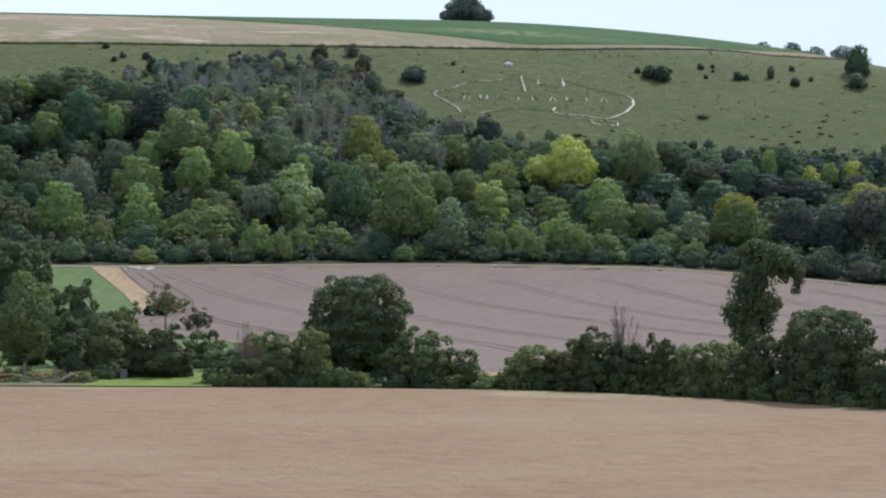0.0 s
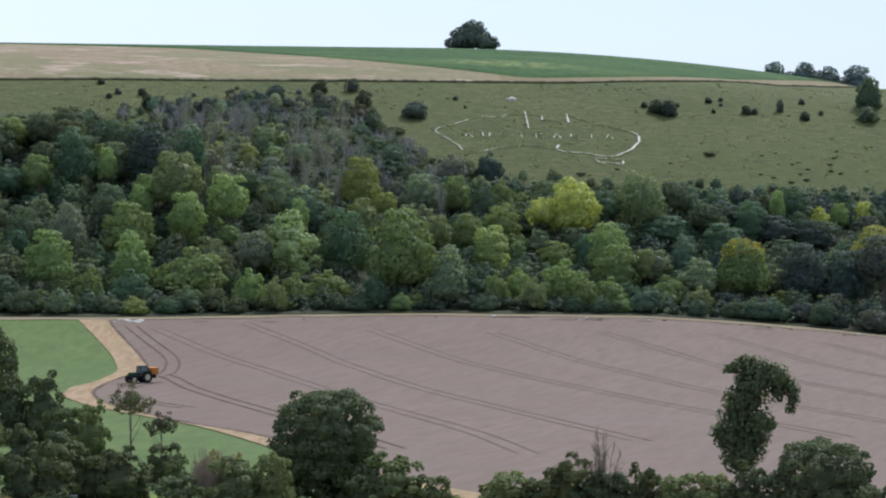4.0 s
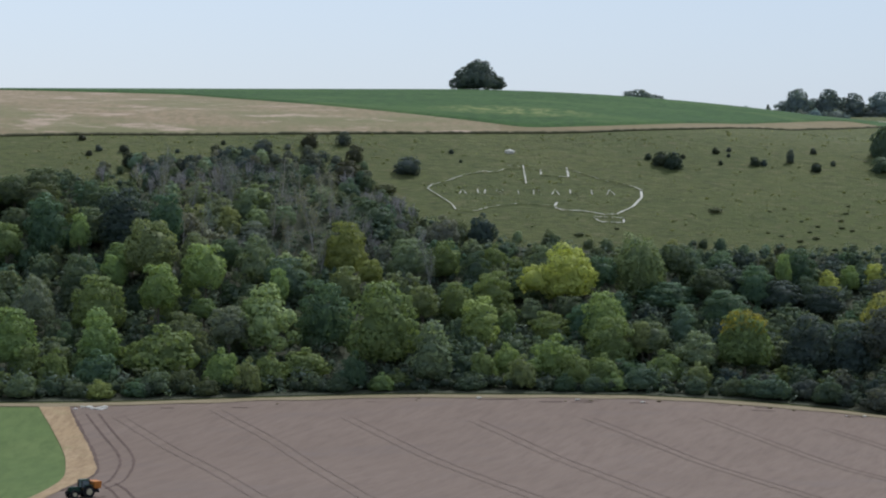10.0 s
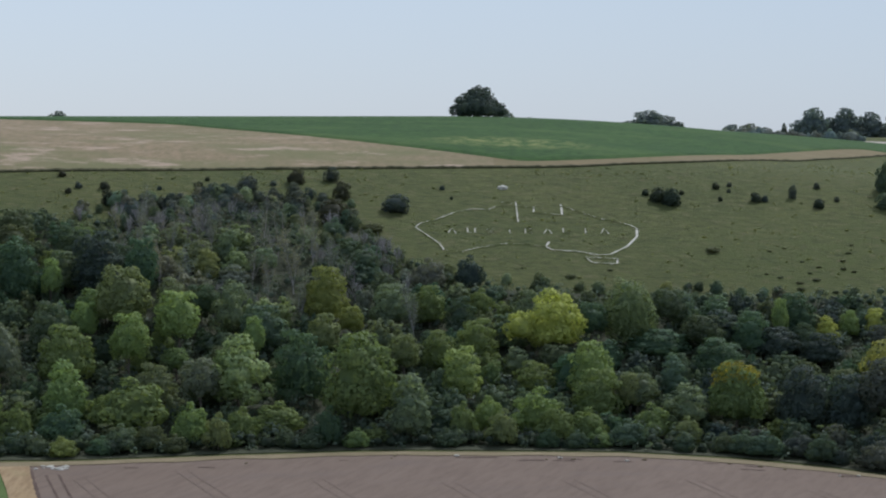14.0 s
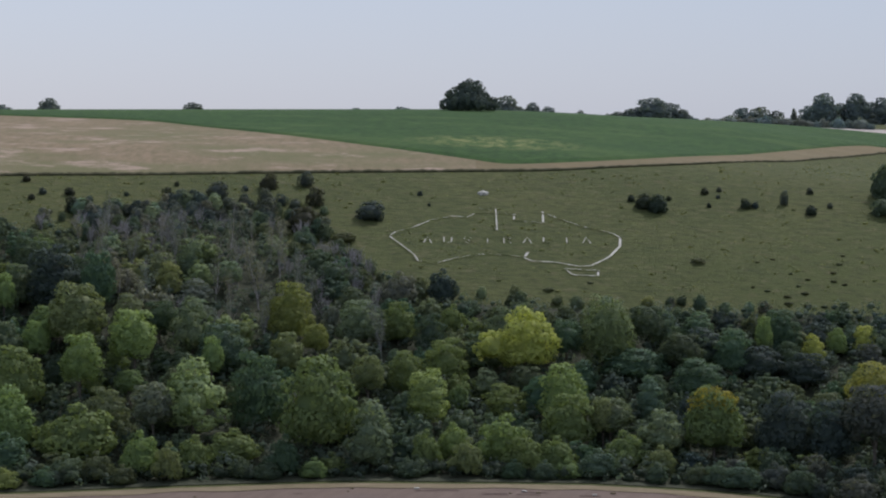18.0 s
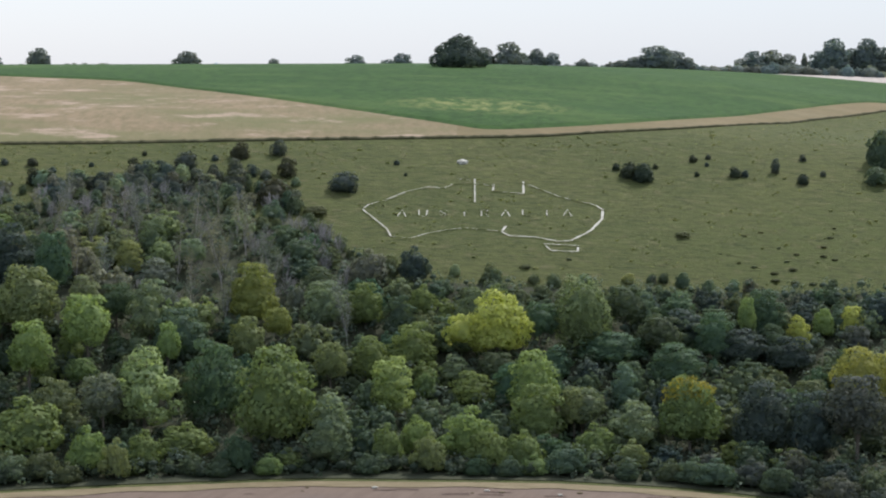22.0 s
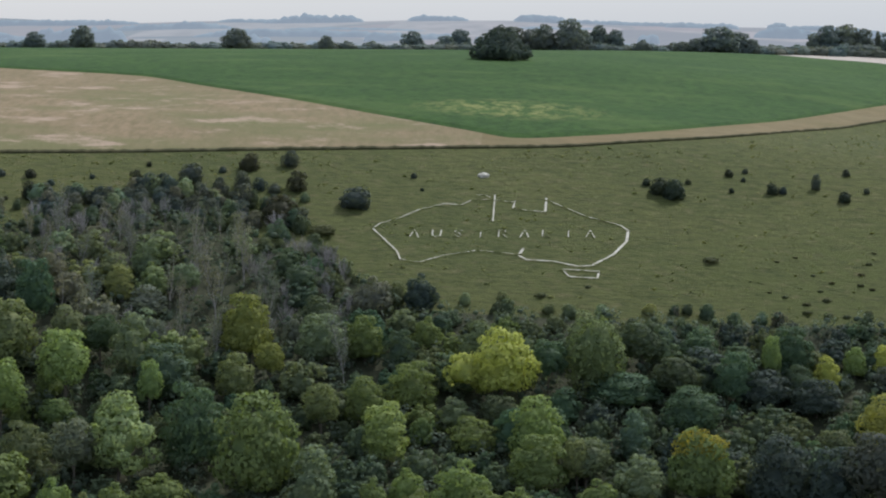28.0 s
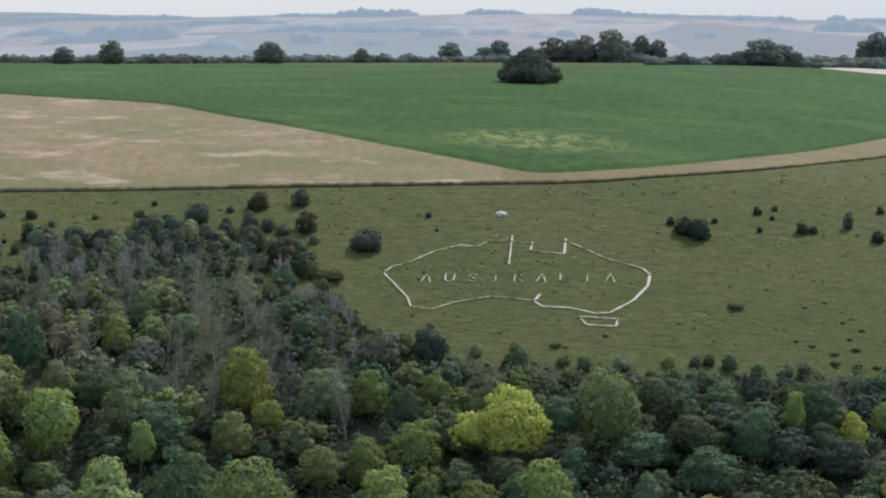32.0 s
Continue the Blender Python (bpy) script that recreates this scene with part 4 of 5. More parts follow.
RIGHT_BUSHES = [(69.5, 576.5, 4.2), (66.8, 578, 3.6), (64.4, 581.7, 1.6), (72.4, 583.7, 1.2), (80.4, 589.2, 1.7), (83.6, 591.5, 1.2), (83, 587, 1), (80.5, 581, 1.2),
                (88.3, 582, 2.4), (90.3, 582.5, 1.6), (96.7, 585.6, 2.0), (103.2, 594, 1.7), (101.7, 580.5, 2.4), (106.3, 585.4, 1.4)]
LOW_BUSHES = [(75.4, 549.4, 2.9), (87.3, 551.5, 1), (90.6, 553.7, 1), (96.4, 545, 1.2), (101.4, 545, 1.4), (87.8, 538.5, 1.2), (91.3, 533.5, 1.8), (94.8, 533.3, 1.8),
              (91.3, 536.5, 1.5), (95, 538.5, 1.6), (94.1, 541.7, 1.1), (103.3, 544, 1.2), (103.6, 553.4, 1.3), (101.8, 549, 1.3), (101.9, 535.5, 1.6), (98, 533.5, 1.4), (85.2, 539.7, 1.0), (93.3, 547.2, 1.0), (105, 558, 1), (82, 543, 0.7), (71.7, 560.6, 0.6), (60.6, 586.4, 0.7), (45.8, 531.4, 2.0), (53.8, 536, 1.2), (6.3, 548.5, 5.0)]
for x, y, w in LEFT_BUSHES + MORE_BUSHES:
    put(random.choice((bush_a, bush_b)), x, y, w * random.uniform(0.72, 0.95), w * 1.05, random.choice((THORN, THORN, (0.05, 0.064, 0.05), (0.08, 0.088, 0.064))), sink=0.1, group="thorn bushes on the down", jitter=0.2)
for x, y, w in RIGHT_BUSHES:
    put(random.choice((bush_a, bush_b)), x, y, w * (1.5 if x in (96.7,) else 0.85), w * 1.05, random.choice((THORN, (0.058, 0.075, 0.056))), sink=0.1, group="thorn bushes on the down", jitter=0.2)
for x, y, w in LOW_BUSHES:
    put(bush_b, x, y, w * 0.32, w * 1.1, (0.105, 0.118, 0.066), sink=0.08, label="low spreading scrub on the open down", group="low scrub on the down", jitter=0.2)
put(bush_a, 10.9, 561.5, 3.6, 6.0, THORN, sink=0.1, label="large dark domed thorn bush standing alone on the down")
put(bush_a, 119.5, 595, 7.2, 6.6, DARK, sink=0.1, label="tall dark bush at the edge of the down")
put(bush_b, 116.8, 583, 3.4, 5.8, DARK, sink=0.1, label="broad dark bush at the edge of the down")
CLUMP = [(-46, -30, 544, 556, 30), (-31, -14, 548, 561, 38), (-17, 2, 549, 564, 30)]
for x0, x1, y0, y1, n in CLUMP:      # the crowded thorns above the wood
    for k in range(n):
        x, y, w = random.uniform(x0, x1), random.uniform(y0, y1), random.uniform(1.8, 4.0)
        put(random.choice((bush_a, bush_a, bush_b)), x, y, w * random.uniform(0.7, 0.95), w, random.choice((THORN, THORN, THORN, RUSTGREY, GREYGREEN)), sink=0.1,
            label="dark thorn bush in the crowded thicket on the down", group="thorn thicket on the down", jitter=0.2)
for k in range(75):   # bare grey shrubs among the thorns and the dying trees
    x = random.uniform(-52, 18)
    y = random.uniform(505, WOOD_TOP(x) + (4 if x < 2 else 0))
    put(twiggy, x, y, random.uniform(3.2, 6.0), random.uniform(3.5, 6.0), sink=0.1, group="twiggy shrubs above the wood")
for k in range(60):   # scrub above the wood's upper edge
    x = random.uniform(-64, 24)
    y = WOOD_TOP(x) + random.uniform(-5, 13) * (1 if x < 6 else 0.3)
    w = random.uniform(1.6, 3.8)
    put(random.choice((bush_a, bush_b, bush_b)), x, y, w * random.uniform(0.7, 1.1), w, random.choice((DARK, DARK, GREYGREEN, RUSTGREY, MID, MID)), sink=0.1,
        label="tangled scrub bush at the upper edge of the wood", group="scrub bushes above the wood", jitter=0.25)
for k in range(34):   # and along the edge further on
    x = random.uniform(20, 125)
    y = WOOD_TOP(x) + random.uniform(-5, 4)
    w = random.uniform(1.4, 3.2)
    put(random.choice((bush_a, bush_b)), x, y, w * random.uniform(0.6, 1.0), w, random.choice((DARK, MID, GREYGREEN, RUSTGREY, OLIVE)), sink=0.1,
        label="tangled scrub bush at the upper edge of the wood", group="scrub bushes above the wood", jitter=0.25)

# ---- the hilltop ----
# the lone tree's colour is raised a little towards blue, as painted haze
put(wide_tree, 29.9, 734, 8.9, 16.6, (0.09, 0.118, 0.11), turn=40, sink=0.4, label="big dark spreading tree standing alone in the green crop", named="lone_tree")
random.seed(41)
# leaf colour of the tree line, lifted and blued to paint in haze
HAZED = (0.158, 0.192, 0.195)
# trees beyond the crest: place, height of the top over the plain, width
SKYLINE = [(-134, 925, 69.2, 8), (-116.5, 920, 71.3, 9.5), (-71.3, 960, 70.6, 11), (-43, 985, 68.2, 6), (-15.1, 1020, 69.8, 9.4), (-3, 1024, 68.2, 8), (1.9, 1030, 70.5, 9.4), (22, 1022, 71.5, 11),
           (33.5, 1020, 72.4, 10), (28, 1024, 70.6, 8), (42.9, 1020, 74.4, 12.5), (53.4, 1040, 72.2, 9.4), (59.6, 1040, 70.7, 7.5), (48, 1030, 70.5, 8), (94, 944, 71.7, 14), (100.5, 948, 70, 9.6),
           (86.5, 942, 68, 8.6), (81.6, 942, 66.9, 6), (105, 946, 67.8, 6.4), (150, 1168, 72.6, 14), (158, 1172, 73.1, 15), (165, 1170, 71.4, 10), (144, 1166, 69.5, 8)]
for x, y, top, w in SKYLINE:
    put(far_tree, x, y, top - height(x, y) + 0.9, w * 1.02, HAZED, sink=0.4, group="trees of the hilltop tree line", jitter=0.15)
for k in range(96):
    x = -190 + 3.6 * k + random.uniform(-1.5, 1.5)
    y = 960 + 60 * ease(-120, 0, x) + 4 * math.sin(x * 0.07)
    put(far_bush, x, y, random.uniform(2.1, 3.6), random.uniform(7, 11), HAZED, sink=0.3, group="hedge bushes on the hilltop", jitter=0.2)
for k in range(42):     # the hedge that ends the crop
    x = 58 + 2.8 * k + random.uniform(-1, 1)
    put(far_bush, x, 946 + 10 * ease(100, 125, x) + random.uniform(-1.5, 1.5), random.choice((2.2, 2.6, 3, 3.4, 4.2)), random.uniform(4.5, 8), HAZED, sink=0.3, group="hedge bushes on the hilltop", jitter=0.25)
RIGHT_GROUP = [(168, 1040, 76.7, 13), (162.5, 1045, 72, 8), (175.5, 1045, 73, 10), (181, 1040, 76.6, 14), (191, 1042, 75, 13), (203, 1042, 75.5, 14), (160.2, 1070, 71.5, 3.5), (171, 1038, 69.5, 10), (186, 1038, 69.5, 10), (198, 1038, 69.5, 10)]
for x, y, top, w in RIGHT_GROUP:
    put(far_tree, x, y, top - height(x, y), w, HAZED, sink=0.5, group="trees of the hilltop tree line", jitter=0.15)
CUT = field_material("pale_stubble", (0.55, 0.49, 0.43), (0.6, 0.535, 0.475), (0.46, 0.41, 0.355), (1, 0.2, 1), 0.05, 0.5, 0.3)
sheet("field_pale", lambda u, v: (113 + 120 * u, pale_edge(113 + 120 * u) + (956 - pale_edge(113 + 120 * u)) * v), 40, 12, 0.12, CUT, "pale cut field at the edge of the green crop", "field")

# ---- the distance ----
HAZE_GLOW = (0.52, 0.59, 0.73)


def distance_material(name, colours, scale):
    """Far fields; the wash of the air is put into pale colours and a glow."""
    m, nt, b = material(name, 1.0)
    b.inputs["Specular IOR Level"].default_value = 0
    p = place(nt, (1, 0.42, 0))
    cells = nt.nodes.new("ShaderNodeTexVoronoi")
    cells.inputs["Scale"].default_value = scale
    nt.links.new(p, cells.inputs["Vector"])
    sep = nt.nodes.new("ShaderNodeSeparateColor")
    nt.links.new(cells.outputs["Color"], sep.inputs["Color"])
    col = blend(nt, band(nt, sep.outputs[0], 0.45, 0.55), colours[0], colours[1])
    col = blend(nt, band(nt, sep.outputs[1], 0.6, 0.63), col, colours[2])
    col = blend(nt, band(nt, sep.outputs[2], 0.75, 0.77), col, (0.24, 0.22, 0.2))
    split = nt.nodes.new("ShaderNodeSeparateXYZ")
    nt.links.new(p, split.inputs[0])
    col = blend(nt, band(nt, split.outputs["X"], -260, 20), blend(nt, 0.35, col, colours[0]), blend(nt, 0.4, col, colours[1]))
    col = blend(nt, band(nt, grain(nt, p, 0.02, 4), 0.4, 0.7), col, colours[3])
    nt.links.new(col, b.inputs["Base Color"])
    # no lamp: this even blue-grey glow paints the haze over the fields
    b.inputs["Emission Color"].default_value = (*HAZE_GLOW, 1)
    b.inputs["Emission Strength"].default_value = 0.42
    return m


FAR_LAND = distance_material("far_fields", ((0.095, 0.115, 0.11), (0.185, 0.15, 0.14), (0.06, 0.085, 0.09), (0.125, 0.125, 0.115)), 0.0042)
sheet("backdrop_hills", lambda u, v: (-1500 + 3100 * u, 1180 + 3690 * v ** 1.2), 90, 110, 1.2, FAR_LAND, "rolling farmland in the distance, haze painted in as pale colour", "distance")


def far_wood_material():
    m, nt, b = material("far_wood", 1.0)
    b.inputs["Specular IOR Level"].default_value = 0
    # distance haze painted in: bluish leaf colour here, pale blue glow below
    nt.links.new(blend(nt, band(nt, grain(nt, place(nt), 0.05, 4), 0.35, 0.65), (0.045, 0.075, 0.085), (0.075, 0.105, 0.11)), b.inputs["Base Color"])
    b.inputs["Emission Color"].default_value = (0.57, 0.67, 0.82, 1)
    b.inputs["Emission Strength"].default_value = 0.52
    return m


FAR_WOOD = far_wood_material()


def far_wood(x, y, long, deep, high, label, seed):
    """A distant wood: a low uneven canopy that falls to the ground at its edges."""
    verts, nu, nv = [], max(14, int(long / 3)), 9
    for i in range(nu):
        u = 2 * i / (nu - 1) - 1
        for j in range(nv):
            w = 2 * j / (nv - 1) - 1
            px, py = x + u * long / 2, y + w * deep / 2 + 6 * noise.noise((u * 3, seed, 0))
            rim = max(0.0, 1 - abs(u) ** 5) ** 0.6 * max(0.0, 1 - w * w) ** 0.5
            crown = 0.8 + 0.35 * noise.noise((px * 0.022, py * 0.015, seed)) + 0.3 * noise.noise((px * 0.12, py * 0.08, seed))
            verts.append((px, py, height(px, py) - 0.5 + (high * rim * max(0.12, crown) if rim else 0)))
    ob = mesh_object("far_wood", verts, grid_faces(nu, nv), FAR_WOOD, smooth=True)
    return tagged(ob, label, "woodland", kind="stuff")


FAR_WOODS = [(-590, 3096, 90, 27), (-640, 3130, 110, 16), (-885, 4200, 243, 13), (-588, 3750, 134, 12), (-415, 4050, 122, 17), (-359, 3288, 185, 13), (-359, 3006, 34, 18),
             (-217, 3150, 43, 16), (-278, 2952, 32, 12), (-425, 2796, 36, 14), (-158, 3186, 44, 11), (-215, 4050, 76, 12), (-46, 4200, 82, 16), (110, 4250, 190, 10),
             (205, 4050, 90, 13), (107, 3210, 22, 15), (198, 3480, 22, 11), (302, 3516, 70, 20), (374, 3258, 60, 18), (-63, 3150, 20, 13), (-89, 3102, 27, 9)]
MORE_WOODS = [(-799, 3456, 72, 12), (49, 3180, 60, 4), (330, 4150, 26, 13), (430, 4200, 120, 11), (-500, 4250, 160, 9), (-20, 3700, 90, 5), (-300, 3550, 160, 5)]
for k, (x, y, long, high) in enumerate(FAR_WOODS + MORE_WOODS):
    far_wood(x, y, long * 1.35, 26, high, "wood on the distant hills, haze painted in as blue-grey", k)

# ---- the chalk figure ----
figure = tagged(new("hill_figure"), "white chalk outline map of a continent cut into the hillside turf", "hill figure")


def stroke(name, points, wide, parent, label="", mat=None, lift=0.05, uneven=0.3, closed=False, lip=0.0):
    """A strip laid on the land along a line of the plan."""
    line = [Vector((*p, 0)) for p in points]
    if closed:
        line.append(line[0])
    fine = []
    for a, b in zip(line, line[1:]):
        n = max(2, int((b - a).length / 0.6))
        fine += [a.lerp(b, k / n) for k in range(n)]
    fine.append(line[-1])
    verts = []
    for k, p in enumerate(fine):
        d = (fine[min(k + 1, len(fine) - 1)] - fine[max(k - 1, 0)]).normalized()
        s = Vector((-d.y, d.x, 0))
        w = 0.88 * wide * (0.5 + uneven * noise.noise((p.x * 0.7, p.y * 0.7, wide)))
        for e in (-w, w):
            q = p + s * e
            verts.append((q.x, q.y, height(q.x, q.y) + lift))
    ob = tagged(mesh_object(name, verts, grid_faces(len(fine), 2), mat or CHALK, parent), label)
    if lip:
        edge = []
        for k, p in enumerate(fine):
            d = (fine[min(k + 1, len(fine) - 1)] - fine[max(k - 1, 0)]).normalized()
            s = Vector((-d.y, d.x, 0)) * (-1 if d.x > 0 else 1)
            tall = lip * (1 + 0.8 * noise.noise((p.x * 1.3, p.y * 1.3, 9)))
            for e, h in ((0.5 * wide - 0.02, 0.0), (0.5 * wide + 0.05, tall), (0.5 * wide + 0.5, 0.0)):
                q = p + s * e
                edge.append((q.x, q.y, height(q.x, q.y) + 0.03 + h))
        mesh_object("turf_edge", edge, grid_faces(len(fine), 3), GRASS, ob)
    return ob


stroke("west_coast", [(31.8, 568), (30.2, 565.6), (27.1, 565.8), (22.8, 562.3), (19.3, 557.6), (16.1, 554.7), (15.1, 552.1), (17.3, 548.4), (20.2, 543.4), (21, 540.4)], 0.36, figure, lip=0.15)
stroke("south_coast", [(21, 540.4), (24.4, 539.9), (28.5, 543.4), (34.1, 546.3), (37.5, 546.3), (41.3, 546)], 0.34, figure, lip=0.15)
stroke("south_east_coast", [(42.3, 548.6), (41.5, 545.8), (42.9, 544.2), (47.7, 544.4), (52.1, 543.2), (54.5, 544)], 0.5, figure, lip=0.15)
stroke("east_coast", [(54.5, 544), (58.2, 549), (60.6, 555), (60.9, 559.6), (59.5, 561.7)], 0.52, figure, lip=0.15)
stroke("north_east_coast", [(59.5, 561.7), (53, 564.8), (45.4, 571.3)], 0.36, figure, lip=0.15)
stroke("gulf", [(45.7, 571.8), (45.7, 565.3), (39.7, 565.6), (39.9, 569.3)], 0.42, figure, lip=0.15)
stroke("north_coast", [(39.6, 568.8), (35.7, 569.1), (32, 568.4)], 0.34, figure, lip=0.15)
stroke("centre_line", [(36.1, 571.6), (36.3, 559.4)], 0.3, figure, lip=0.15)
stroke("northern_isle", [(32.7, 570.9), (34.2, 571), (35.3, 570.3)], 0.35, figure, lip=0.15)
stroke("southern_isle", [(49.3, 541.7), (50.6, 539.1), (55.5, 539.4), (55.7, 542), (52.1, 541.8)], 0.42, figure, closed=True, lip=0.13)
GLYPHS = {"A": (((0, 0), (0.8, 3), (1.6, 0)), ((0.4, 1.1), (1.2, 1.1))), "U": (((0, 3), (0.1, 0.4), (0.8, 0), (1.5, 0.4), (1.6, 3)),),
          "S": (((1.5, 2.6), (0.8, 3), (0.1, 2.3), (0.8, 1.6), (1.5, 0.8), (0.8, 0), (0, 0.5)),), "T": (((0, 3), (1.6, 3)), ((0.8, 3), (0.8, 0))),
          "R": (((0.1, 0), (0.1, 3), (1.2, 2.8), (1.3, 1.9), (0.2, 1.5)), ((0.6, 1.5), (1.5, 0))), "L": (((0.1, 3), (0.1, 0), (1.4, 0)),), "I": (((0.8, 3), (0.8, 0)),)}
for k, ch in enumerate("AUSTRALIA"):
    ox, oy = 21.8 + 3.93 * k, 550.0 + 0.69 * k
    for n, s in enumerate(GLYPHS[ch]):
        stroke("letter_stroke", [(ox + a, oy + b) for a, b in s], 0.24 if n == 0 else 0.15, figure, uneven=0.4, lip=0.13)


def heap(name, x, y, wide, high, mat, label, category, seed):
    rng = np.random.default_rng(seed)
    v = BALL_V * (1 + 0.25 * (rng.random((len(BALL_V), 1)) - 0.5)) * (wide / 2, wide / 2 * 0.8, high) + (x, y, height(x, y))
    return tagged(mesh_object(name, v.tolist(), [tuple(q) for q in BALL_F.tolist()], mat), label, category)


heap("chalk_mound", 33.5, 580.3, 2.8, 0.75, CHALK, "white chalk mound above the hill figure", "mound", 3)
spill = tagged(new("chalk_spill"), "scattered white chalk lumps on the corner of the tilled field", "chalk")
random.seed(51)
for k in range(14):
    x, y = -39.2 + random.uniform(-2.4, 2.6), 428 + random.uniform(-2.2, 1.2)
    rng = np.random.default_rng(k)
    r = random.uniform(0.15, 0.42)
    v = BALL_V * (1 + 0.4 * (rng.random((len(BALL_V), 1)) - 0.5)) * (r * 1.6, r, r * 0.5) + (x, y, height(x, y) + 0.2)
    mesh_object("lump", v.tolist(), [tuple(q) for q in BALL_F.tolist()], CHALK, spill)

# ---- tyre ruts ----
FAINT = field_material("faint_rut", (0.199, 0.149, 0.116), (0.216, 0.163, 0.128), (0.174, 0.129, 0.101), (1, 1, 1), 0.2, 1.0, 0.5)


def ruts(points, mat, wide, label):
    """Two wheel ruts along one line."""
    thing = tagged(new("wheel_ruts"), label, "ruts", group="wheel ruts in the tilled field")
    pts = [Vector((*p, 0)) for p in points]
    spline = []
    for k in range(len(pts) - 1):
        p0, p1, p2, p3 = pts[max(k - 1, 0)], pts[k], pts[k + 1], pts[min(k + 2, len(pts) - 1)]
        for n in range(6):
            t = n / 6
            spline.append(0.5 * (2 * p1 + (p2 - p0) * t + (2 * p0 - 5 * p1 + 4 * p2 - p3) * t * t + (3 * p1 - p0 - 3 * p2 + p3) * t ** 3))
    spline.append(pts[-1])
    for side in (-0.95, 0.95):
        line = []
        for k, p in enumerate(spline):
            d = (spline[min(k + 1, len(spline) - 1)] - spline[max(k - 1, 0)]).normalized()
            line.append((p.x - d.y * side, p.y + d.x * side))
        stroke("rut", line, wide, thing, "", mat, lift=0.2, uneven=0.35)


ruts([(-38.1, 422), (-32.7, 401.2), (-29.1, 387.5), (-27.3, 376.5), (-26.4, 363), (-26.4, 355), (-27.6, 348)], RUT, 0.42, "dark curving tyre ruts turning at the field corner")
ruts([(-26.6, 341), (-28.4, 336), (-29.3, 331.2), (-29.1, 324.5), (-27.7, 316.2), (-24.4, 309.2), (-18.9, 300)], RUT, 0.4, "dark tyre ruts looping in front of the tractor")
ruts([(-27, 353.5), (-24.6, 346), (-21, 331), (-14.8, 311.8), (-9.9, 296.2), (-1.5, 266), (5, 240)], RUT, 0.42, "dark tyre ruts running down the field")
for line in ([(-33.4, 419), (-24.4, 395.2), (-16.1, 373.2), (-8.1, 345.5), (4.5, 300), (13, 262), (17, 235)], [(-19.1, 427), (-5.5, 388.8), (8.1, 334), (17.8, 300.8), (29, 250)],
             [(2.2, 420), (16, 378), (26.3, 343.2), (39.9, 300), (50, 255)], [(22, 418), (34.4, 375.5), (44.5, 333), (54, 300), (64, 255)], [(40, 421), (54, 372), (66, 325), (78, 280)],
             [(59, 424), (75, 368), (88, 318)], [(77, 420), (95, 362), (107, 312)]):
    ruts(line, FAINT, 0.38, "faint straight tyre ruts across the tilled field")
for k in range(14):   # scuffed soil along the headland
    x = random.uniform(-30, 88)
    y = FRONT(x) - random.uniform(8, 13)
    stroke("scuff", [(x, y), (x + random.uniform(1, 4), y + random.uniform(-0.4, 0.4))], random.uniform(0.3, 0.8), None, "", RUT, 0.21)
for ob in [o for o in scene.objects if o.name.startswith("scuff")]:
    ob.name = "soil_scuff"
    tagged(ob, "dark scuffed soil near the edge of the tilled field", "soil", "soil scuffs by the wood")

for y0, y1, wide in ((246, 300, 0.7), (300, 336, 0.55), (346, 372, 0.4), (372, 426, 0.55)):   # turned earth between track and tilth
    line = [(PATH_RIGHT(y0 + (y1 - y0) * k / 12) - 0.15, y0 + (y1 - y0) * k / 12) for k in range(13)]
    tagged(stroke("furrow", line, wide, None, "", RUT, 0.24, 0.45), "dark furrow along the edge of the straw track", "furrow", "furrows beside the track")

for k in range(16):   # pale flints turned up along the headland
    x = random.uniform(-25, 92)
    y, r = FRONT(x) - random.uniform(7, 11), random.uniform(0.14, 0.34)
    rng = np.random.default_rng(200 + k)
    v = BALL_V * (1 + 0.4 * (rng.random((len(BALL_V), 1)) - 0.5)) * (r * 1.8, r, r * 0.6) + (x, y, height(x, y) + 0.18 + 0.3 * r)
    tagged(mesh_object("flint", v.tolist(), [tuple(q) for q in BALL_F.tolist()], MARGIN if k % 3 else CHALK), "pale flint lying on the tilled soil", "stone", "flints on the headland")

# ---- tractor ----
GREEN, TYRE, ORANGE = plain("tractor_green", (0.02, 0.055, 0.035), 0.35), plain("tyre_rubber", (0.02, 0.02, 0.022), 0.8), plain("hopper_orange", (0.5, 0.19, 0.045), 0.5)
# solid panes; light showing through the cab is put into the colour
GLASS = plain("cab_glass", (0.16, 0.19, 0.2), 0.12)
RIM = plain("wheel_rim", (0.5, 0.45, 0.3), 0.5)


def box(bm, size, at, taper=1.0, bevel=0.04):
    r = bmesh.ops.create_cube(bm, size=1)
    for v in r["verts"]:
        k = taper if v.co.z > 0 else 1
        v.co = Vector((v.co.x * size[0] * k, v.co.y * size[1] * k, v.co.z * size[2])) + Vector(at)
    if bevel:
        bmesh.ops.bevel(bm, geom=list({e for v in r["verts"] for e in v.link_edges}), offset=bevel, segments=2, affect='EDGES')


def boxed(name, size, at, mat, parent, taper=1.0, bevel=0.04, label=""):
    bm = bmesh.new()
    box(bm, size, at, taper, bevel)
    return part(name, bm, mat, parent, label)


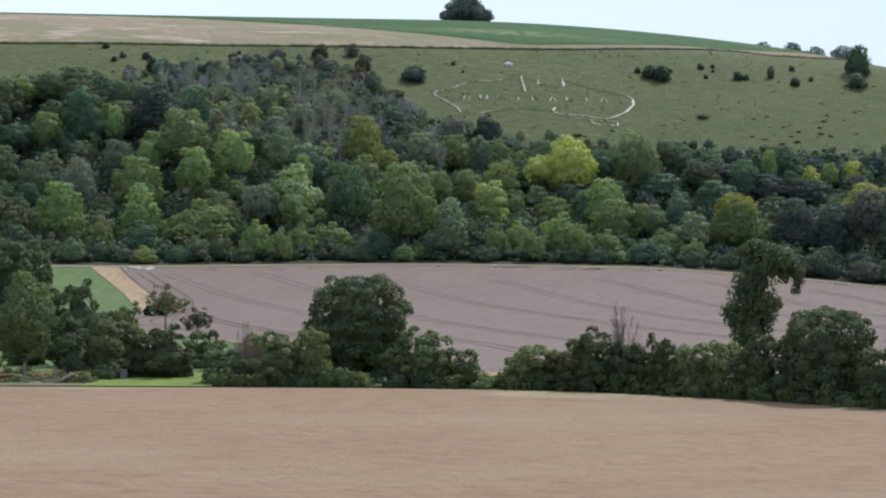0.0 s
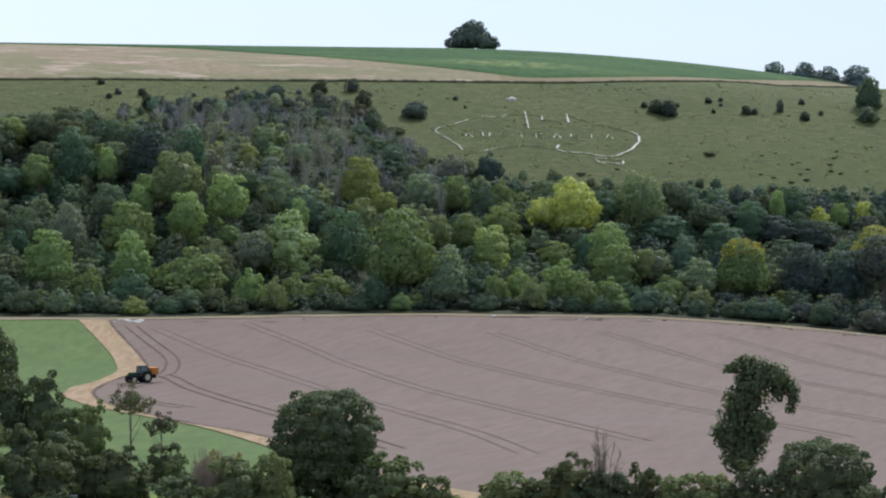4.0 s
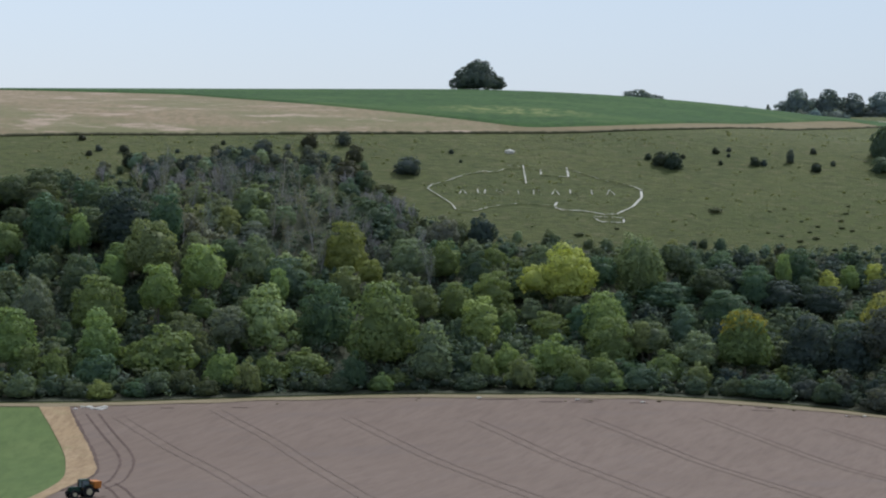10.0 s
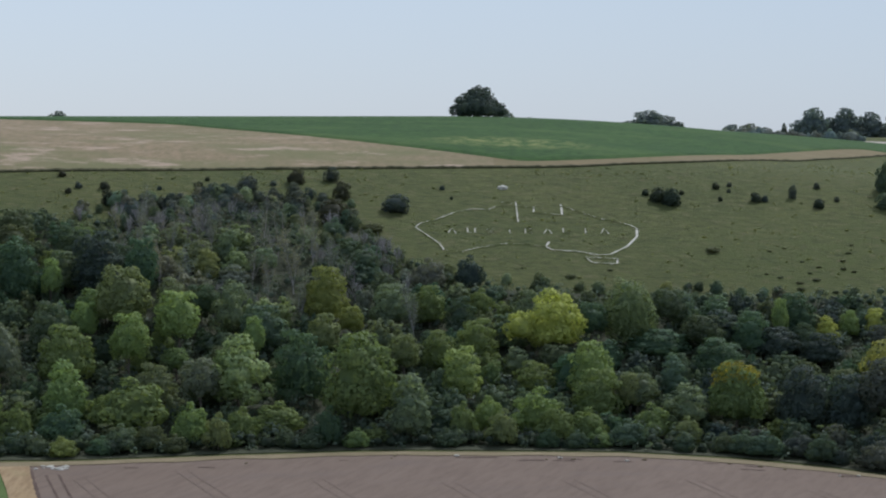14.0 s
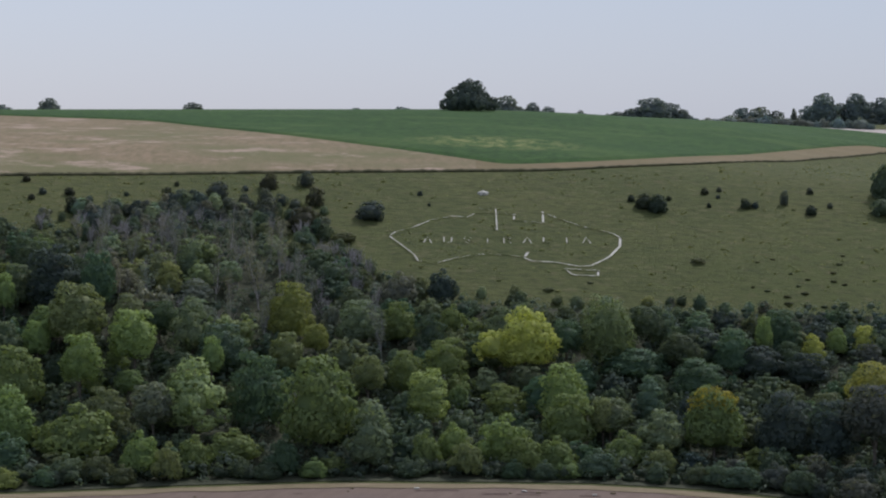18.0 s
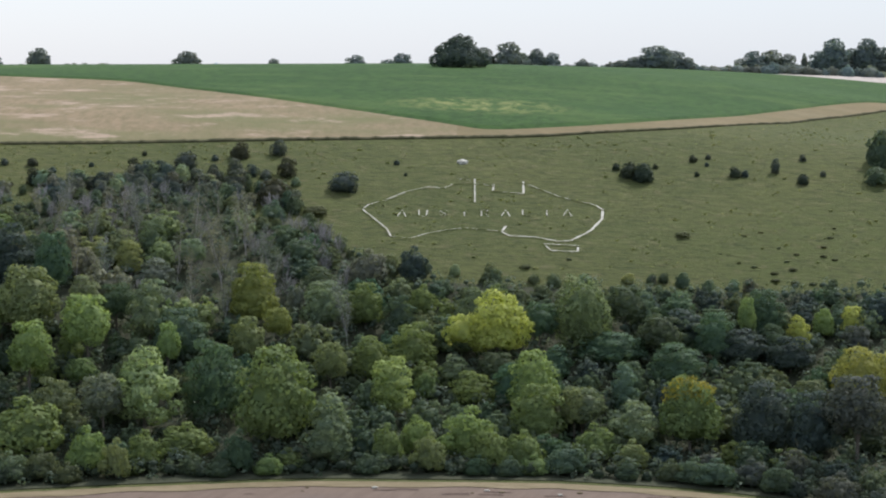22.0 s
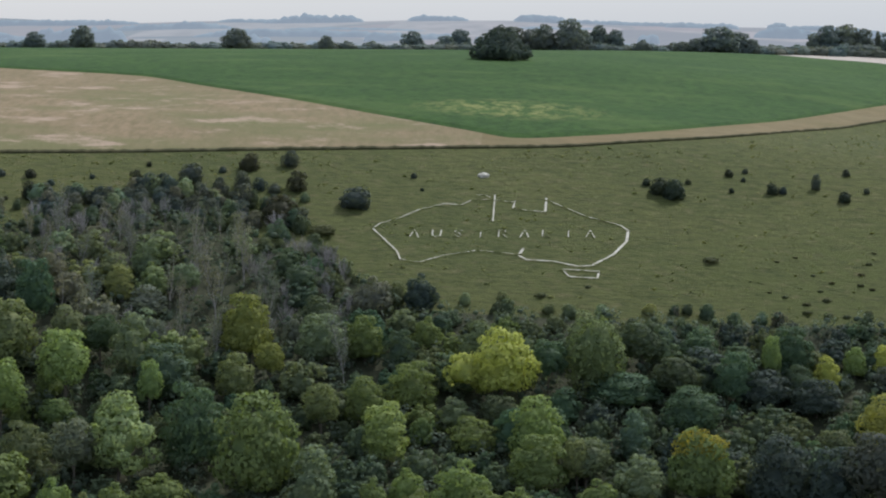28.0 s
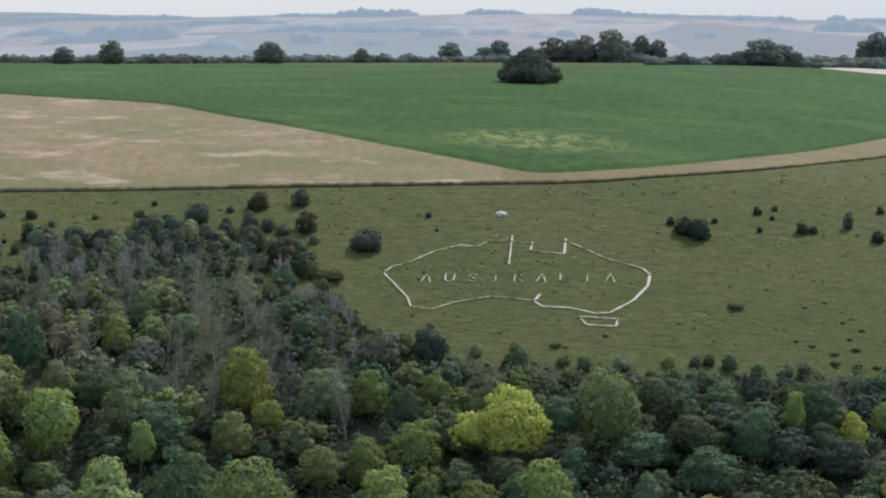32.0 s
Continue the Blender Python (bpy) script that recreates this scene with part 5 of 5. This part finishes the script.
def wheel(parent, x, y, r, w):
    """Tyre with lugs, and its rim."""
    bm = bmesh.new()
    bmesh.ops.create_cone(bm, cap_ends=True, segments=28, radius1=r, radius2=r, depth=w, matrix=Matrix.Translation((x, y, r)) @ Matrix.Rotation(radians(90), 4, 'X'))
    bmesh.ops.bevel(bm, geom=[e for e in bm.edges if len(e.link_faces) == 2 and any(len(f.verts) > 4 for f in e.link_faces)], offset=w * 0.18, segments=2, affect='EDGES')
    for k in range(16):
        a = math.tau * k / 16
        m = Matrix.Translation((x + math.cos(a) * r, y, r + math.sin(a) * r)) @ Matrix.Rotation(-a, 4, 'Y') @ Matrix.Diagonal((0.07, w * 0.9, 0.09, 1))
        bmesh.ops.create_cube(bm, size=1, matrix=m)
    tyre = part("tyre", bm, TYRE, parent)
    bm = bmesh.new()
    bmesh.ops.create_cone(bm, cap_ends=True, segments=20, radius1=r * 0.52, radius2=r * 0.45, depth=w * 1.06, matrix=Matrix.Translation((x, y, r)) @ Matrix.Rotation(radians(90), 4, 'X'))
    part("rim", bm, RIM, tyre, "pale wheel rim")


tractor = tagged(new("tractor"), "dark green tractor with an orange hopper parked on the straw track", "tractor")
boxed("bonnet", (1.7, 0.85, 0.75), (1.35, 0, 1.25), GREEN, tractor, 0.92, 0.1)
boxed("chassis", (3.4, 0.55, 0.45), (0.5, 0, 0.75), TYRE, tractor)
cabin = boxed("cab", (1.25, 1.35, 1.0), (-0.25, 0, 1.98), GLASS, tractor, 0.9, 0.08, "dark glazed cab")
boxed("cab_roof", (1.4, 1.45, 0.14), (-0.25, 0, 2.54), GREEN, cabin, 0.9, 0.05)
for sx in (-0.85, 0.38):
    for sy in (-0.66, 0.66):
        boxed("pillar", (0.1, 0.1, 1.1), (sx, sy, 1.98), TYRE, cabin, bevel=0.02)
for sy in (-0.82, 0.82):
    boxed("mudguard", (1.3, 0.5, 0.12), (-0.6, sy * 1.05, 1.78), GREEN, tractor)
    wheel(tractor, -0.6, sy * 1.08, 0.86, 0.5)
    wheel(tractor, 1.65, sy * 0.98, 0.6, 0.4)
boxed("exhaust", (0.09, 0.09, 0.9), (0.75, 0.38, 2.0), TYRE, tractor, bevel=0.02)
boxed("nose_weight", (0.35, 0.7, 0.4), (2.4, 0, 0.85), TYRE, tractor)
hopper = boxed("hopper", (1.1, 2.1, 0.95), (-1.95, 0, 1.75), ORANGE, tractor, 1.12, 0.06, "orange spreader hopper on the rear")
boxed("hopper_frame", (1.0, 1.5, 0.6), (-1.9, 0, 0.95), TYRE, hopper, 0.8)
boxed("hopper_rim", (1.3, 2.4, 0.08), (-1.95, 0, 2.25), ORANGE, hopper, bevel=0.02)
tractor.matrix_world = pose(-28.4, 339.4, height(-28.4, 339.4) + 0.18, 0, 0, 214) @ Matrix.Diagonal((0.86, 0.86, 0.86, 1))

# ---- the near hedge: place along it, height, width, colour ----
random.seed(61)
HEDGE_DARK, HEDGE_MID = (0.1, 0.124, 0.068), (0.142, 0.172, 0.08)


def hedge_spot(x):
    y = HEDGE_LINE(x) + (9.0 if x < -12.4 else 2.6)
    return x * y / 181, y, y / 181


HEDGE = [(hedge_a, -18.6, 4.3, 4.2, HEDGE_DARK), (hedge_b, -14.6, 4.0, 4.8, HEDGE_DARK), (hedge_b, -21.2, 3.6, 3.2, HEDGE_DARK), (hedge_a, -16.6, 3.4, 3.2, HEDGE_DARK),
         (hedge_a, 14.6, 3.0, 2.8, HEDGE_DARK), (hedge_a, 18, 3.3, 3.0, HEDGE_DARK), (hedge_a, 20.6, 3.1, 2.6, HEDGE_DARK), (hedge_b, 23.1, 3.4, 3.0, HEDGE_DARK), (hedge_b, 25.4, 3.5, 3.0, HEDGE_DARK),
         (hedge_a, 28, 3.6, 3.0, HEDGE_DARK), (hedge_a, 34.5, 3.4, 3.4, HEDGE_DARK), (hedge_b, 2.6, 3.0, 3.2, HEDGE_DARK),
         (hedge_a, -10.4, 2.7, 3.2, HEDGE_DARK), (hedge_b, -6.4, 4.0, 4.8, (0.15, 0.165, 0.075)), (hedge_a, -3.9, 4.2, 3.0, HEDGE_MID), (hedge_b, 4.4, 4.4, 4.3, HEDGE_MID),
         (hedge_a, 7.1, 2.9, 2.8, HEDGE_MID), (hedge_a, 12.3, 3.2, 4.3, HEDGE_MID), (hedge_b, 16.5, 4.6, 4.5, HEDGE_DARK), (hedge_a, 19.4, 3.7, 2.8, HEDGE_DARK),
         (hedge_b, 21.8, 4.4, 2.8, HEDGE_DARK), (hedge_a, 24.3, 3.9, 3.0, HEDGE_MID), (hedge_a, 26.6, 4.2, 3.0, HEDGE_MID), (hedge_b, 29.3, 5.2, 4.0, HEDGE_DARK),
         (hedge_a, 31.8, 4.8, 3.6, HEDGE_DARK), (hedge_a, 38.2, 4.6, 3.4, HEDGE_DARK), (hedge_b, 41, 4.5, 4, HEDGE_DARK), (hedge_a, 44.5, 4.2, 4, HEDGE_DARK),
         (hedge_b, -29.5, 5, 5, HEDGE_DARK), (hedge_a, -34, 5, 5, HEDGE_DARK)]
for k, x, h, w, c in HEDGE:
    px, py, s = hedge_spot(x)
    put(k, px, py, h * s, w * s * 1.1, c, sink=0.15, group="bushes of the field hedge", jitter=0.22)
for k, x, y, h, w, c, label in ((hedge_b, -28.5, 246, 7.0, 5.4, HEDGE_DARK, "dark leafy tree-sized bush beside the track"), (hedge_b, -31.5, 247, 6.6, 4.6, HEDGE_DARK, "dark leafy tree-sized bush beside the track"),
                                (hedge_b, -22.2, 232, 5.1, 3.4, HEDGE_MID, "uneven green bush beside the track"), (hedge_a, -24.6, 236, 4.2, 4.0, HEDGE_DARK, "dense dark bush beside the track"),
                                (leggy, -18.4, 228, 6.9, 4.0, (0.15, 0.145, 0.09), "thin brownish shrub on bare stems beside the track"), (leggy, -14.8, 218, 5.0, 3.0, (0.075, 0.08, 0.062), "leggy dark shrub beside the track"),
                                (hedge_b, -24.6, 205, 4.7, 4.6, HEDGE_DARK, "dark leafy bush behind the verge"), (hedge_a, -21.4, 203, 4.3, 4.2, HEDGE_DARK, "dark leafy bush behind the verge"),
                                (hedge_b, -28.4, 208, 4.4, 4.8, HEDGE_MID, "leafy green bush behind the verge"), (hedge_a, -13.2, 204, 3.3, 3.2, HEDGE_DARK, "low dark bush behind the hedge"),
                                (hedge_b, -12, 200, 2.6, 2.6, HEDGE_MID, "low green bush behind the hedge")):
    put(k, x, y, h, w, c, sink=0.15, label=label, group="bushes beside the track", jitter=0.1)
for k in range(46):   # brambles along its foot
    x = -30 + 1.6 * k + random.uniform(-0.5, 0.5)
    if x < -12.5 or 7.6 < x < 10.2:
        continue
    px, py, s = hedge_spot(x)
    put(bramble, px, py - 1.5, random.uniform(0.9, 1.9), random.uniform(1.8, 3.0), random.choice((HEDGE_DARK, HEDGE_MID, (0.1, 0.13, 0.055))), sink=0.1,
        group="brambles of the field hedge", jitter=0.2)
for k in range(12):   # fresh low growth in the gap of the hedge
    x, y = random.uniform(7.4, 11.2), random.uniform(181, 188)
    put(bramble, x, y, random.uniform(0.5, 1.0), random.uniform(1.4, 2.4), (0.15, 0.185, 0.07), sink=0.1, label="low fresh green growth in the gap of the hedge", group="growth in the hedge gap", jitter=0.2)
for k in range(40):   # rough growth on the open verge
    x, y = random.uniform(-30, -20.5), random.uniform(183.2, 190)
    put(bramble, x, y, random.uniform(0.4, 1.1), random.uniform(1.2, 2.6), random.choice((HEDGE_MID, (0.2, 0.195, 0.095), (0.25, 0.21, 0.13), (0.17, 0.185, 0.08))), sink=0.1,
        label="rough low growth on the open verge", group="rough growth on the verge", jitter=0.2)
put(near_tree, -0.5, 194, 8.0, 8.5, HEDGE_DARK, turn=0, sink=0.2, label="large round dark green tree in the field hedge")
px, py, s = hedge_spot(-24.9)
put(slim_tree, px, py, 8.3, 4.9, HEDGE_MID, turn=30, sink=0.2, label="slender leafy tree with a bare trunk beside the field")
put(near_tree, 32.4, 170.5, 6.6, 7.0, HEDGE_DARK, turn=100, sink=0.2, label="rounded dark tree in the field hedge")
put(near_tree, -36.3, 255, 11, 9, HEDGE_DARK, turn=150, sink=0.2, label="dark round tree beside the meadow")
put(near_tree, -44, 250, 9, 9, HEDGE_DARK, turn=210, sink=0.2, label="dark round tree beside the meadow")
tall = tagged(new("ivy_clad_tree"), "tall ragged ivy-clad tree with a hooked crown in the field hedge", "tree")
TALL = [((-0.3, 0, 3.6), 1.1), ((0.4, 0, 4.3), 1.1), ((-0.9, 0, 4.9), 0.95), ((-1.5, 0.2, 5.3), 0.75), ((0.1, 0, 5.4), 1.15), ((1.0, 0.1, 5.2), 0.85), ((-0.5, 0, 6.4), 1.15), ((0.9, 0, 6.3), 1.0),
        ((1.7, 0, 6.0), 0.55), ((-0.3, 0, 7.5), 1.1), ((0.7, 0.2, 7.5), 1.1), ((0.5, 0, 8.6), 1.15), ((1.4, 0, 8.9), 1.05), ((1.0, 0, 9.7), 0.95), ((2.1, 0, 9.4), 0.85), ((2.7, 0.1, 8.9), 0.75),
        ((3.2, 0, 8.4), 0.6), ((3.3, 0, 7.7), 0.5), ((3.2, 0, 7.0), 0.35), ((0.2, 0.2, 9.2), 0.6), ((2.2, 0, 8.1), 0.6), ((-0.5, 0, 10.0), 0.55), ((0.2, 0.1, 10.3), 0.6), ((-1.0, 0, 9.8), 0.4)]
crown = new("crown", leaf_mesh("crown", [(c, (r, r, r * 0.95)) for c, r in TALL], 0.22, 44, np.random.default_rng(71), core=0.6, reach=(0.66, 1.3)))
crown.parent = tall
v, f = rods([[((0, 0, -0.3), 0.34), ((-0.1, 0, 2.5), 0.26), ((0.1, 0, 5), 0.22), ((0.5, 0, 8), 0.16), ((1.2, 0, 9.4), 0.08)], [((0.5, 0, 8), 0.12), ((1.7, 0, 9.2), 0.09), ((2.8, 0, 8.8), 0.06), ((3.3, 0, 7.2), 0.03)],
             [((0, 0, 3.6), 0.14), ((-0.9, 0.1, 5), 0.08), ((-1.5, 0.2, 5.6), 0.04)], [((0.1, 0, 4.4), 0.14), ((1, 0, 5.6), 0.09), ((1.7, 0, 6.2), 0.04)]])
mesh_object("trunk", v, f, BARK, tall, smooth=True)
tall.matrix_world = pose(29.6, 187, height(29.6, 187)) @ Matrix.Diagonal((1.04, 1.04, 1.02, 1))
tint(tall, HEDGE_DARK)
px, py, s = hedge_spot(19.1)
put(sapling, px, py + 1, 7.2, 3.3, sink=0.2)
px, py, s = hedge_spot(-8.9)
put(sapling, px, py + 1, 5.4, 2.0, sink=0.2)
for x, y, h in ((-9.3, 195.2, 3.6), (-8.6, 196, 3.9), (-7.9, 195.5, 3.6), (-7.3, 196.4, 3.4), (-10.2, 196, 3.1)):
    put(sapling, x, y, h, 1.9, sink=0.2, label="tall dry brown stalks standing behind the hedge", group="dry stalks behind the hedge", named="dry_stalks")
for x, y, h in ((-8.7, 196.2, 3.4), (-7.5, 196.6, 3.1), (-9.8, 196.8, 2.7)):
    put(bramble, x, y, h, 1.9, (0.26, 0.225, 0.125), sink=0.1, label="tall dry tan weeds behind the hedge", group="tall weeds behind the hedge", named="weed_clump")
put(bramble, -19.6, 187.2, 1.5, 2.4, HEDGE_DARK, sink=0.1, label="low dark bush on the verge beside the trough")
put(bramble, -20.8, 187.6, 1.1, 2.2, HEDGE_MID, sink=0.1, label="low green bush on the verge beside the trough")

# ---- odds and ends on the open verge ----
OLD_WOOD = bark_material("weathered_wood", (0.17, 0.155, 0.13), (0.28, 0.255, 0.215))
RED, ZINC = plain("faded_red_paint", (0.13, 0.05, 0.042), 0.6), plain("dull_zinc", (0.16, 0.175, 0.18), 0.6)


def log(x, y, long, r, turn, tilt, label):
    """A cut log with ragged ends and a stub of a branch."""
    thing = tagged(new("log"), label, "log", group="logs on the verge")
    v, f = rods([[((-long / 2, 0, 0), r * 0.7), ((-long / 2 + 0.06, 0, 0), r), ((0, 0.05, 0.03), r * 0.92), ((long / 2, 0, 0), r * 0.8), ((long / 2 + 0.04, 0, 0), r * 0.5)]], 9)
    mesh_object("stem", v, f, OLD_WOOD, thing, smooth=True)
    v, f = rods([[((long * 0.15, 0, 0), r * 0.4), ((long * 0.25, 0.1, r * 2.2), r * 0.25)]], 6)
    mesh_object("branch_stub", v, f, BARK, thing)
    thing.matrix_world = pose(x, y, height(x, y) + 0.2 + r * 0.8 + math.sin(radians(abs(tilt))) * long / 2, 0, -tilt, turn)


log(-22.1, 183.0, 1.3, 0.13, 20, 24, "pale weathered log propped at a slant on the verge")
log(-23.2, 183.3, 1.6, 0.1, -8, 2, "grey weathered log lying in the grass of the verge")
log(-21.2, 183.8, 1.7, 0.11, 12, 0, "thin grey log lying in the grass of the verge")
for x, tall_post in ((-25.2, 1.5), (-22.9, 1.25)):
    post = tagged(new("fence_post"), "weathered wooden post standing on the verge", "post", "posts on the verge")
    boxed("shaft", (0.17, 0.17, tall_post), (0, 0, tall_post / 2), OLD_WOOD, post, 0.92, 0.02)
    boxed("cap", (0.2, 0.2, 0.05), (0, 0, tall_post + 0.02), OLD_WOOD, post, 0.8, 0.01)
    post.matrix_world = pose(x, 182.6, height(x, 182.6) + 0.1, 3, 2, 15)
trough = tagged(new("water_trough"), "dull grey metal water trough beside the hedge", "trough")
boxed("body", (0.62, 0.45, 0.5), (0, 0, 0.25), ZINC, trough, 1.1, 0.03)
boxed("rim", (0.72, 0.54, 0.05), (0, 0, 0.52), ZINC, trough, 1.0, 0.015)
trough.matrix_world = pose(-18.35, 187.4, height(-18.35, 187.4) + 0.16, 0, 0, 12) @ Matrix.Diagonal((0.85, 0.85, 1.35, 1))
roller = tagged(new("field_roller"), "faded red iron field roller standing on the verge", "roller")
bm = bmesh.new()
bmesh.ops.create_cone(bm, cap_ends=True, segments=18, radius1=0.3, radius2=0.3, depth=1.2, matrix=Matrix.Translation((0, 0, 0.3)) @ Matrix.Rotation(radians(90), 4, 'Y'))
part("drum", bm, RED, roller)
boxed("frame", (1.4, 0.08, 0.08), (0, -0.32, 0.42), RED, roller, bevel=0.015)
boxed("drawbar", (0.08, 0.9, 0.07), (0, -0.7, 0.34), RED, roller, bevel=0.015)
roller.matrix_world = pose(-27.0, 184.0, height(-27, 184) + 0.18, 0, 0, 18)

for ob in KINDS:     # the patterns themselves are not part of the place
    for o in (*ob.children_recursive, ob):
        bpy.data.objects.remove(o)
